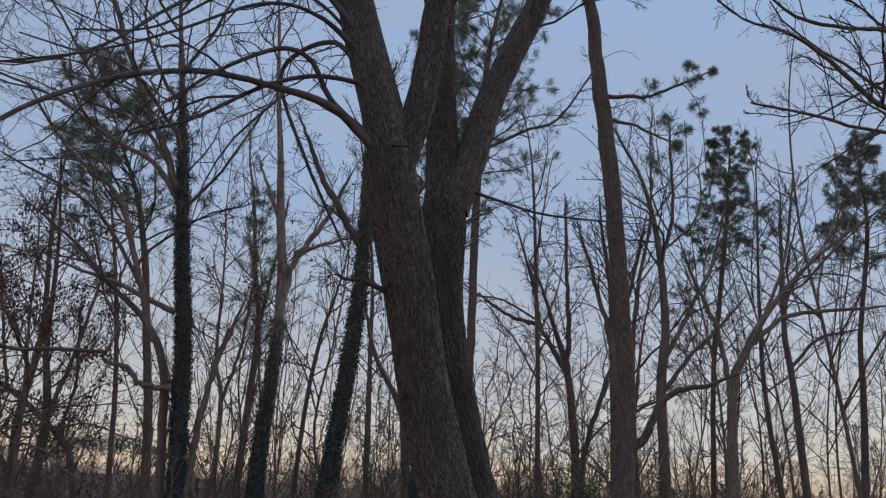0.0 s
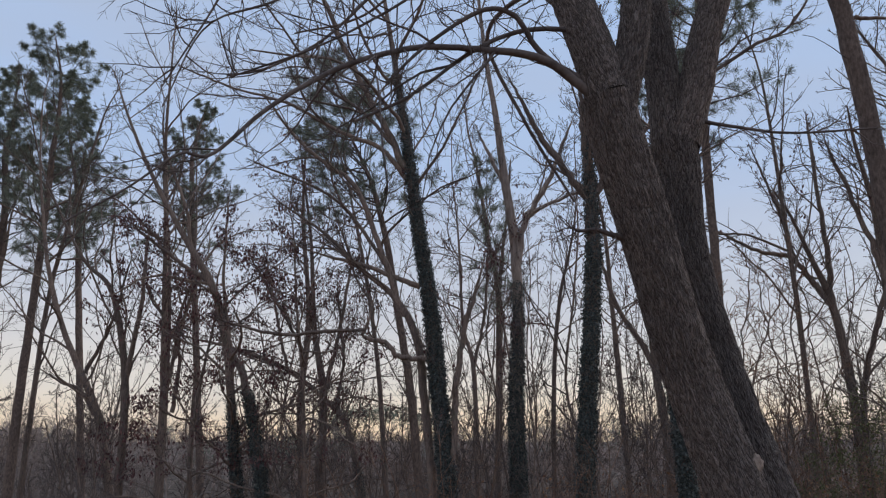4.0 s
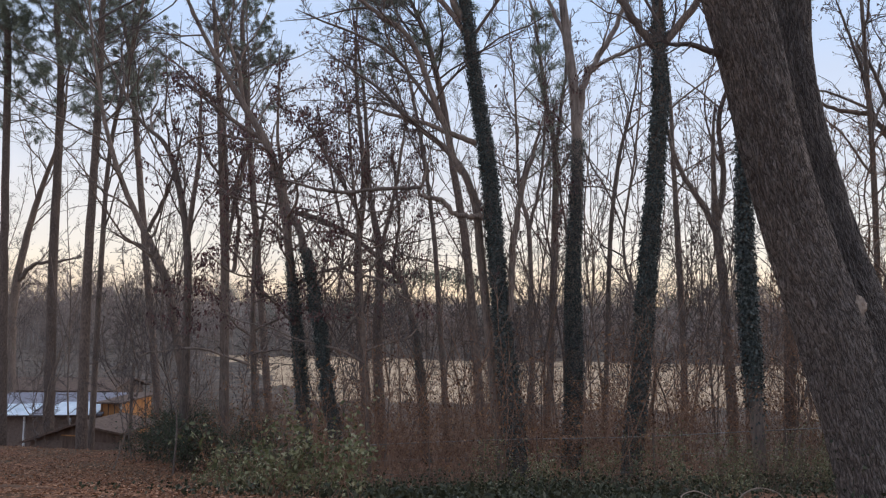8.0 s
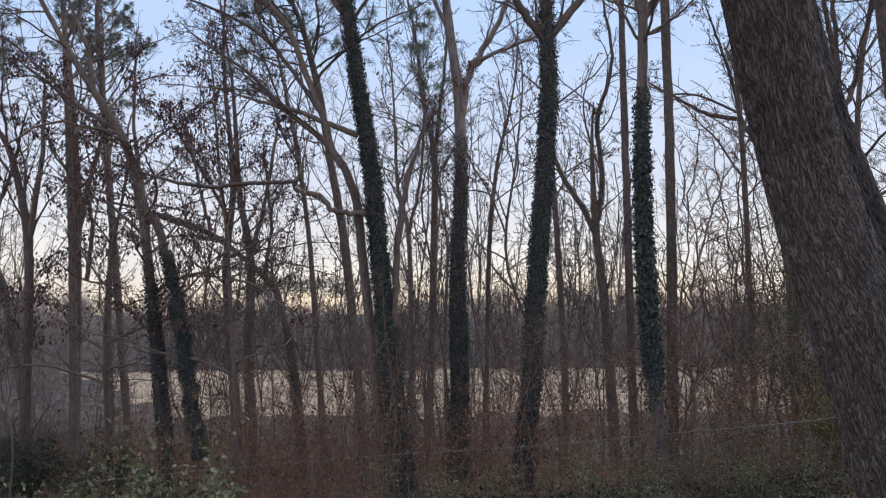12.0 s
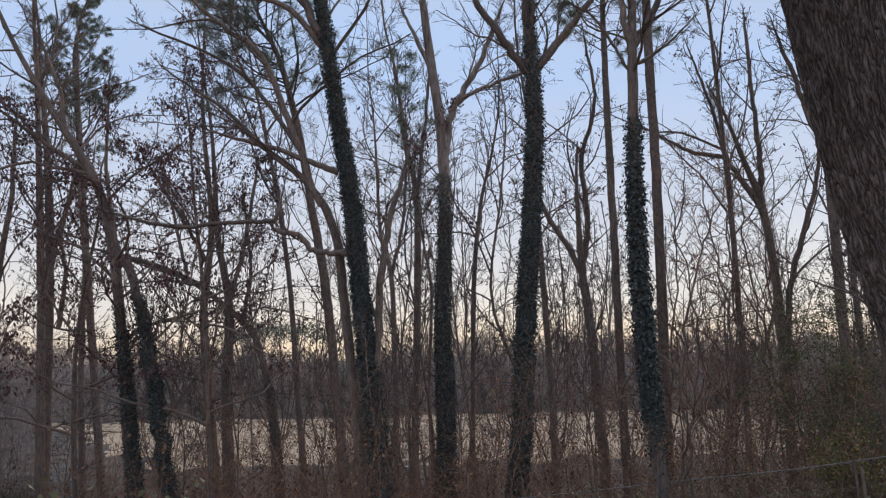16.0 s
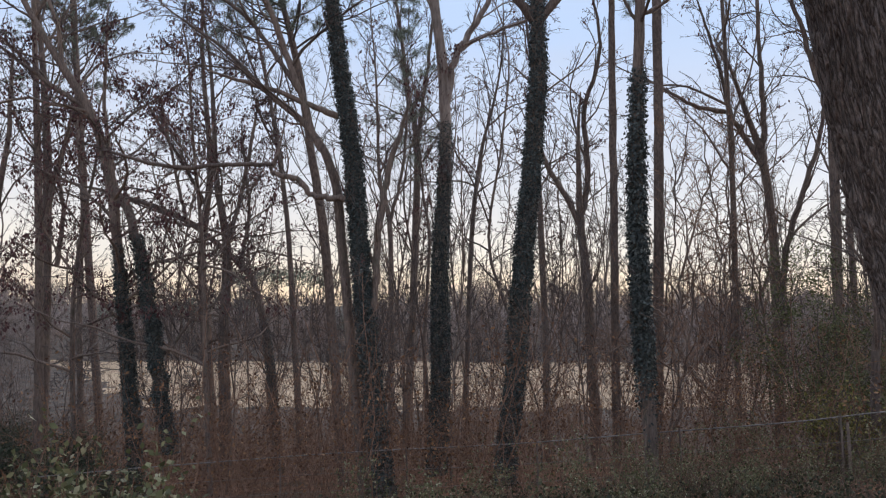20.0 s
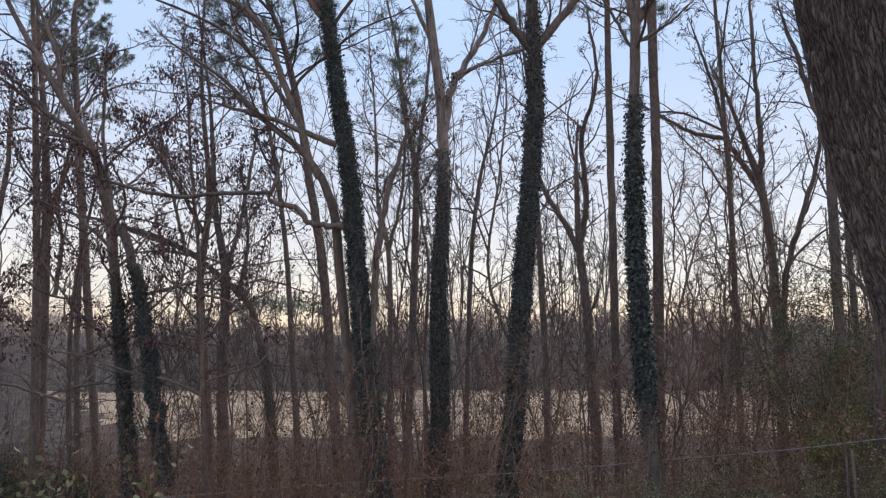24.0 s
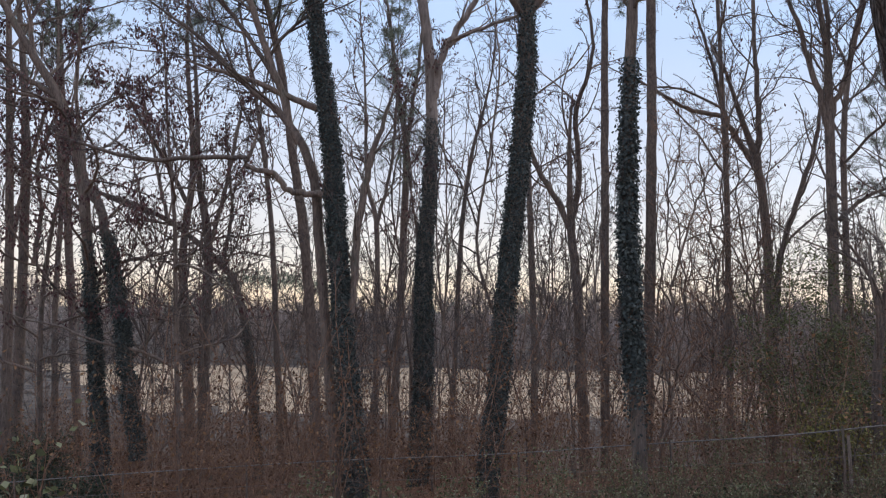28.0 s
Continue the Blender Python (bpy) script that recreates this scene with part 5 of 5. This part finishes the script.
def ground_cover():
    r = np.random.default_rng(35)
    n = 20000
    x = r.normal(-0.4, 1.7, n)
    y = np.where(r.random(n) < 0.55, r.normal(7.0, 1.1, n), 6.6 + np.abs(r.normal(0, 4.2, n)))
    keep = (y > 4.7 + 0.5 * np.sin(x * 2.1) + r.normal(0, 0.25, n))
    x, y = x[keep], y[keep]
    far_x, far_y = r.uniform(-1.5, 10.0, 24000), 8.5 + 8.0 * r.random(24000)
    patchy = np.array([noise.noise((a * 0.5, c * 0.5, 4)) for a, c in zip(far_x, far_y)]) > -0.08
    far_x, far_y = far_x[patchy], far_y[patchy]
    x, y = np.concatenate([x, far_x]), np.concatenate([y, far_y + 0.15 * far_x])
    z = ground_z(x, y) + np.abs(r.normal(0, 0.07, len(x))) * np.where(y > 9, 2.2, 1.0)
    v, q = blades(r, np.stack([x, y, z], 1), 0.055, np.array([0, 0, 0.5]), 0.8, 0.8)
    tagged(mesh_object("ground_ivy", v, q, MAT_IVY), "dark green ivy spreading over the ground", "ivy", kind="stuff")
    n = 78000
    y = 2.5 + 22 * r.random(n) ** 1.4
    x = r.uniform(-0.72, 0.45, n) * (y + 4)
    z = ground_z(x, y) + 0.012 + np.abs(r.normal(0, 0.02, n))
    v, q = blades(r, np.stack([x, y, z], 1), 0.052, None, 1.0, 0.6)
    v = v.reshape(-1, 4, 3)
    v[:, :, 2] = z[:, None] + (v[:, :, 2] - z[:, None]) * 0.3
    n = 26000
    far_y = 8 + 26 * r.random(n)
    far_x = r.uniform(-0.95, -0.25, n) * (far_y + 3)
    far_z = ground_z(far_x, far_y) + 0.03 + np.abs(r.normal(0, 0.03, n))
    v2, q2 = blades(r, np.stack([far_x, far_y, far_z], 1), 0.10, None, 1.0, 0.6)
    v2 = v2.reshape(-1, 4, 3)
    v2[:, :, 2] = far_z[:, None] + (v2[:, :, 2] - far_z[:, None]) * 0.45
    v, q = join([(v.reshape(-1, 3), q), (v2.reshape(-1, 3), q2)])
    tagged(mesh_object("fallen_leaves", v, q, LITTER), "brown fallen leaves scattered over the slope", "leaves", kind="stuff")


ground_cover()


def bush(cx, cy, wide, tall, n_stem, seed):
    r = np.random.default_rng(seed)
    thing = tagged(new("shrub"), "low straggling shrub with pale green leaves", "shrub", "shrubs on the slope")
    base = np.array([cx, cy, ground_z(cx, cy)])
    thing.location = base
    x, y = r.normal(cx, wide * 0.4, n_stem), r.normal(cy, wide * 0.3, n_stem)
    p, rad = stems_at(r, x, y, r.uniform(0.5, 1.0, n_stem) * tall * 1.1, np.full(n_stem, 0.006), 0.45)
    l1 = sprout(r, p, rad, 7, 0.2, 1.0, 45, 0.5, 0.6, 5, 0.15, 0.05, 0.003)
    v, q = join([tubes(p, rad, 4), tubes(*l1, 3)])
    tagged(mesh_object("crown", v, q, BRUSH, thing, base), kind="stuff")
    at = np.repeat(l1[0].reshape(-1, 3), 2, 0)
    at = at + r.normal(size=at.shape) * 0.03
    v, q = blades(r, at, 0.058 if cy < 6 else 0.042, np.array([0, 0, 0.2]), 0.9, 0.6)
    tagged(mesh_object("foliage", v, q, BUSH, thing, base), kind="stuff")


for x, y, w, t_, k in ((-2.3, 5.0, 0.75, 1.0, 20), (-3.3, 6.8, 0.9, 0.5, 14), (-4.6, 8.6, 1.0, 0.7, 26), (-3.2, 8.9, 0.9, 0.6, 20), (-0.5, 10.4, 0.9, 0.95, 18),
                       (1.6, 12.4, 1.0, 1.2, 22), (0.4, 13.6, 1.1, 0.8, 16), (3.6, 14.0, 1.1, 1.1, 22), (5.2, 15.6, 1.3, 1.4, 24), (6.6, 17.2, 1.4, 1.7, 26), (8.3, 18.2, 1.3, 1.5, 22),
                       (4.4, 12.4, 1.2, 0.8, 24), (6.4, 13.2, 1.3, 0.9, 26), (8.2, 14.2, 1.4, 1.1, 26), (2.6, 11.0, 1.0, 0.6, 18), (9.6, 15.8, 1.3, 1.2, 24)):
    bush(x, y, w, t_, k, int(41 + 3 * y))


# ---- wire fence along the bank ----
def fence(line):
    thing = tagged(new("wire_fence"), "old sagging wire fence on thin posts at the wood's edge", "fence")
    c = [(*p, 0.0125) for p in line]
    p, rad = spline(c, 60)
    base = np.array([p[0, 0], p[0, 1], ground_z(p[0, 0], p[0, 1])])
    thing.location = base
    m, nt, b_ = material("rusty_wire", 0.6)
    nt.links.new(ramp(nt, noise_tex(nt, mapped(nt, (1, 1, 1)), 20), [(0.3, (0.14, 0.12, 0.11)), (0.7, (0.32, 0.29, 0.27))]), b_.inputs["Base Color"])
    b_.inputs["Metallic"].default_value = 0.2
    for drop in (0.0, 0.45, 0.85):
        w = p.copy()
        w[:, 2] -= drop
        v, q = tubes(w[None], rad[None] * (1.0 if drop == 0 else 0.35), 5)
        mesh_object("wire", v, q, m, thing, base)
    for k in range(2, 60, 7):
        x, y, z = p[k]
        g = ground_z(x, y)
        pp, rr = spline([(x, y, g - 0.2, 0.022), (x + 0.02, y, (g + z) / 2, 0.022), (x - 0.01, y, z + 0.06, 0.02)], 8)
        v, q = tubes(pp[None], rr[None], 8)
        mesh_object("post", v, q, BARK["bare"], thing, base)


fence([(-10.49, 20.83, -3.06), (-7.43, 20.01, -2.64), (-2.37, 18.64, -2.00), (1.45, 17.61, -1.60), (4.45, 16.80, -1.21), (6.50, 15.20, -0.76), (7.70, 14.15, -0.42), (8.60, 13.95, -0.31), (10.90, 13.50, -0.10), (13.30, 13.00, 0.12)])


# ---- neighbour's house and shed below the lawn ----
def slab(name, corners, thick, mat, parent, label=""):
    """A flat board or roof plane from its four upper corners and its thickness."""
    c = np.array(corners, float)
    nrm = unit(np.cross(c[1] - c[0], c[3] - c[0]))
    if nrm[2] < 0:
        nrm = -nrm
    lo = c - nrm * thick
    v = np.vstack([c, lo])
    q = [(0, 1, 2, 3), (7, 6, 5, 4), (0, 4, 5, 1), (1, 5, 6, 2), (2, 6, 7, 3), (3, 7, 4, 0)]
    at = np.array(parent.location) if parent else (0, 0, 0)
    return mesh_object(name, v, q, mat, parent, at, False, label)


def box(name, x0, x1, y0, y1, z0, z1, mat, parent, label=""):
    return slab(name, [(x0, y0, z1), (x1, y0, z1), (x1, y1, z1), (x0, y1, z1)], z1 - z0, mat, parent, label)


def plain(name, dark, light, scale, rough=0.8, stretch=(1, 1, 1)):
    m, nt, b_ = material(name, rough)
    c = ramp(nt, noise_tex(nt, mapped(nt, stretch), scale, 5), [(0.3, dark), (0.7, light)])
    nt.links.new(c, b_.inputs["Base Color"])
    bump(nt, b_, noise_tex(nt, mapped(nt, stretch), scale * 3, 3), 0.3, 0.01)
    return m


SHINGLE = plain("grey_shingle", (0.20, 0.19, 0.22), (0.36, 0.34, 0.38), 5)
METAL = plain("pale_metal_sheet", (0.55, 0.62, 0.70), (0.85, 0.90, 0.95), 1.2, 0.35)
BROWN = plain("brown_board", (0.10, 0.065, 0.05), (0.22, 0.15, 0.115), 4, 0.9, (1, 1, 0.3))
BRICK = plain("brown_wall", (0.16, 0.11, 0.09), (0.26, 0.19, 0.15), 6)
PLY = plain("orange_plywood", (0.42, 0.19, 0.07), (0.62, 0.30, 0.12), 3, 0.7, (1, 1, 0.3))
WHITE = plain("white_trim", (0.6, 0.58, 0.55), (0.8, 0.78, 0.75), 4)


def house():
    g = float(ground_z(-38, 51))
    h = tagged(new("house"), "low house with pale metal roof sheets and orange plywood end", "house")
    h.location = (-38, 51, g)
    box("wall", -44.0, -34.3, 50.3, 55.5, g - 0.3, -6.7, BRICK, h, "dull brown front wall")
    box("wall", -34.3, -32.6, 50.1, 54.0, g - 0.3, -5.75, PLY, h, "orange plywood end wall")
    for k in range(4):
        box("batten", -34.2 + 0.5 * k, -34.14 + 0.5 * k, 50.06, 50.097, g, -5.8, BROWN, h)
    box("corner_board", -32.72, -32.58, 50.0, 50.096, g, -5.75, WHITE, h, "white corner board")
    slab("roof", [(-44.3, 49.7, -7.0), (-34.0, 49.7, -6.55), (-34.2, 53.3, -5.4), (-44.3, 53.3, -5.68)], 0.12, SHINGLE, h)
    slab("roof", [(-44.3, 53.31, -5.68), (-34.2, 53.31, -5.4), (-34.2, 57, -6.6), (-44.3, 57, -6.92)], 0.12, SHINGLE, h)
    slab("roof", [(-34.5, 49.6, -5.72), (-32.3, 49.6, -5.66), (-32.3, 54.4, -5.5), (-34.3, 54.4, -5.5)], 0.1, BROWN, h, "flat brown roof over the plywood end")
    for x0, x1 in ((-44.1, -41.9), (-41.8, -39.6), (-38.6, -36.5), (-36.4, -34.3)):
        za, zb = -7.1 + (x0 + 46.8) * 0.043, -7.1 + (x1 + 46.8) * 0.043
        d = 1.55 if x0 < -39 else 1.75
        slab("metal_sheet", [(x0, 49.45, za + 0.02), (x1, 49.45, zb + 0.02), (x1 - 0.1, 49.7 + d, zb + 0.09 + d * 0.36), (x0 + 0.05, 49.7 + d, za + 0.09 + d * 0.36)], 0.03, METAL, h, "pale bluish metal roof sheet")
    for x in (-43.4, -40.3, -36.6):
        box("post", x, x + 0.12, 49.75, 49.87, g - 0.2, -6.95, WHITE, h, "white porch post")


def shed():
    g = float(ground_z(-31, 43))
    s = tagged(new("shed"), "dark brown gabled shed at the foot of the lawn", "shed")
    s.location = (-31, 43, g)
    box("wall", -34.3, -28.1, 42.8, 47.0, g - 0.3, -7.2, BRICK, s)
    v = [(-34.3, 42.8, -7.2), (-28.1, 42.8, -7.2), (-28.1, 42.8, -6.75), (-30.9, 42.8, -6.15)]
    v += [(a, c + 0.1, z) for a, c, z in v]
    q = [(0, 1, 2, 3), (7, 6, 5, 4), (0, 4, 5, 1), (1, 5, 6, 2), (2, 6, 7, 3), (3, 7, 4, 0)]
    mesh_object("gable", v, q, BROWN, s, (-31, 43, g), False)
    slab("roof", [(-34.9, 42.3, -7.35), (-30.9, 42.3, -6.0), (-30.9, 47.4, -6.0), (-34.9, 47.4, -7.35)], 0.12, BROWN, s)
    slab("roof", [(-30.88, 42.3, -6.0), (-27.7, 42.3, -6.5), (-27.7, 47.4, -6.5), (-30.88, 47.4, -6.0)], 0.12, BROWN, s)
    box("door", -32.0, -31.0, 42.74, 42.795, g, -6.9, BROWN, s, "plain brown plank door")
    box("lintel", -32.1, -30.9, 42.72, 42.795, -6.89, -6.82, PLY, s)


house()
shed()
b2 = np.array([-42.0, 62, float(ground_z(-42, 62))])
back = tagged(new("house"), "long brown-roofed building behind the house", "house")
back.location = b2
box("wall", -52, -40.5, 61, 66, b2[2] - 0.3, -6.3, BRICK, back)
gv = [(-40.5, 61, -6.3), (-40.5, 66, -6.3), (-40.5, 63.55, -5.48), (-40.5, 63.45, -5.48)]
gv += [(x - 0.12, y, z) for x, y, z in gv]
mesh_object("gable", gv, [(0, 1, 2, 3), (7, 6, 5, 4), (0, 4, 5, 1), (1, 5, 6, 2), (2, 6, 7, 3), (3, 7, 4, 0)], BRICK, back, b2, False)
slab("roof", [(-52.4, 60.4, -6.5), (-40, 60.4, -6.2), (-40, 63.5, -5.3), (-52.4, 63.5, -5.6)], 0.12, BROWN, back)
slab("roof", [(-52.4, 63.51, -5.6), (-40, 63.51, -5.3), (-40, 66.6, -6.2), (-52.4, 66.6, -6.5)], 0.12, BROWN, back)


# ---- small things on the slope ----
def branchlet(name, label, category, lines, mat, sides=7):
    base = np.array(lines[0][0][:3])
    v, q = join([tubes(p[None], rr[None], sides) for p, rr in (spline(l, 6 * len(l)) for l in lines)])
    return tagged(mesh_object(name, v, q, mat, None, base), label, category)


gz = lambda x, y: float(ground_z(x, y))
DEAD = bark("bleached_wood", (0.24, 0.19, 0.16), (0.46, 0.38, 0.33), (8, 8, 8), 0.004)
branchlet("fallen_branch", "bleached crooked dead branch lying on fallen leaves", "branch", [
    [(1.53, 5.75, gz(1.40, 6.0) - 0.02, 0.0088), (1.53, 6.05, gz(1.4, 6.3) + 0.10, 0.0083), (1.49, 6.15, gz(1.4, 6.4) + 0.21, 0.0072), (1.63, 6.25, gz(1.5, 6.5) + 0.27, 0.0066), (1.79, 6.30, gz(1.6, 6.5) + 0.21, 0.0050), (1.95, 6.35, gz(1.8, 6.6) + 0.13, 0.0033)],
    [(1.59, 6.15, gz(1.46, 6.4) + 0.16, 0.0055), (1.73, 6.15, gz(1.6, 6.4) + 0.15, 0.0050), (1.91, 6.20, gz(1.8, 6.45) + 0.16, 0.0033)]], DEAD)
branchlet("fallen_branch", "bleached arching dead branch resting on fallen leaves", "branch", [
    [(1.77, 5.95, gz(1.64, 6.2) - 0.02, 0.0094), (1.99, 6.15, gz(1.86, 6.4) + 0.11, 0.0088), (2.13, 6.20, gz(2.0, 6.45) + 0.26, 0.0077), (2.29, 6.25, gz(2.16, 6.5) + 0.32, 0.0066), (2.45, 6.25, gz(2.32, 6.5) + 0.29, 0.0050), (2.55, 6.30, gz(2.4, 6.5) + 0.21, 0.0033)]], DEAD)
branchlet("stake", "short pale weathered stake stuck in the brush", "stake", [
    [(8.35, 16.5, gz(8.35, 16.5) - 0.1, 0.035), (8.33, 16.5, gz(8.35, 16.5) + 0.6, 0.033), (8.30, 16.5, gz(8.35, 16.5) + 1.2, 0.028)]], DEAD)
branchlet("utility_post", "thin dark wooden post standing by the shrubs", "post", [
    [(-25.8, 40.2, gz(-25.8, 40.2) - 0.2, 0.10), (-25.8, 40.2, -4.5, 0.095), (-25.75, 40.2, -2.0, 0.09)]], BARK["bare"], 10)


def evergreen(cx, cy, wide, tall, n, mat, label, size, seed):
    """A dense evergreen shrub: forked stems hidden by many small leaves."""
    r = np.random.default_rng(seed)
    thing = tagged(new("evergreen_shrub"), label, "shrub", "evergreen shrubs")
    base = np.array([cx, cy, ground_z(cx, cy)])
    thing.location = base
    k = 14
    p, rad = stems_at(r, r.normal(cx, wide * 0.25, k), r.normal(cy, wide * 0.25, k), r.uniform(0.6, 1.0, k) * tall, np.full(k, 0.02), 0.25)
    l1 = sprout(r, p, rad, 14, 0.1, 1.0, 60, wide * 0.9 if wide * 0.9 > 1 else 1.0, 0.5, 5, 0.15, 0.06, 0.006)
    v, q = join([tubes(p, rad, 5), tubes(*l1, 3)])
    tagged(mesh_object("crown", v, q, TWIG, thing, base), kind="stuff")
    at = l1[0][:, 1:].reshape(-1, 3)
    at = np.repeat(at, max(1, n // len(at)), 0)
    at = at + r.normal(size=at.shape) * 0.13
    v, q = blades(r, at, size, None, 0.9, 0.5)
    tagged(mesh_object("foliage", v, q, mat, thing, base), kind="stuff")


DARK_GREEN = leaf_material("dark_evergreen_leaf", [(0.0, (0.034, 0.044, 0.028)), (0.6, (0.068, 0.082, 0.050)), (1.0, (0.12, 0.13, 0.08))], 0.6, 0.2)
OLIVE = leaf_material("olive_evergreen_leaf", [(0.0, (0.07, 0.075, 0.035)), (0.6, (0.13, 0.135, 0.06)), (1.0, (0.20, 0.20, 0.09))], 0.6, 0.25)
dark_label, olive_label = "dark green evergreen shrub at the lawn's edge", "tall olive-green evergreen bush in the thicket"
for x, y, w, t_, n in ((-15.0, 27.0, 1.5, 2.0, 5000), (-12.3, 25.5, 1.3, 1.2, 4000), (-18.5, 30.5, 1.4, 2.2, 4000), (-9.5, 23.5, 1.1, 0.9, 3000), (-41.0, 56.5, 2.5, 4.0, 4000), (-31.0, 59.0, 2.8, 4.6, 4500), (-26.0, 57.0, 2.4, 3.8, 4000), (-35.5, 61.0, 2.6, 4.2, 4000), (-13.4, 29.0, 1.6, 1.9, 4500), (-18.2, 33.5, 1.6, 2.2, 5000), (-20.6, 35.5, 1.5, 2.2, 4000)):
    evergreen(x, y, w, t_, n, DARK_GREEN, dark_label, 0.10, int(50 + w * 10 - x))
for x, y, w, t_, n in ((11.2, 23.0, 1.4, 6.6, 10000), (13.4, 25.5, 1.6, 7.0, 13000), (10.6, 19.9, 1.0, 3.0, 5000), (22.5, 29.0, 2.2, 4.2, 5000), (27.5, 30.5, 2.4, 4.8, 5000), (31.0, 27.5, 2.2, 4.0, 4000)):
    evergreen(x, y, w, t_, n, OLIVE, olive_label, 0.09, int(70 + x))
YELLOW_GREEN = leaf_material("yellow_green_leaf", [(0.0, (0.12, 0.105, 0.03)), (0.6, (0.24, 0.21, 0.06)), (1.0, (0.36, 0.31, 0.11))], 0.6, 0.25)
evergreen(8.95, 17.6, 0.55, 1.9, 2600, YELLOW_GREEN, "small yellow-green shrub behind the wire fence", 0.08, 97)


def stone(x, y):
    """A pale rounded stone half sunk in the leaves."""
    bm = bmesh.new()
    bmesh.ops.create_icosphere(bm, subdivisions=3, radius=0.06)
    for w in bm.verts:
        w.co = Vector((w.co.x * 1.15, w.co.y, w.co.z * 0.75)) * (1 + 0.25 * noise.noise(w.co * 14))
    me = bpy.data.meshes.new("stone")
    bm.to_mesh(me)
    bm.free()
    me.materials.append(plain("pale_stone", (0.5, 0.48, 0.46), (0.75, 0.73, 0.70), 18))
    ob = tagged(new("stone", me), "small pale stone half sunk among fallen leaves", "stone")
    ob.location = (x, y, gz(x, y) + 0.03)


stone(-0.92, 6.28)
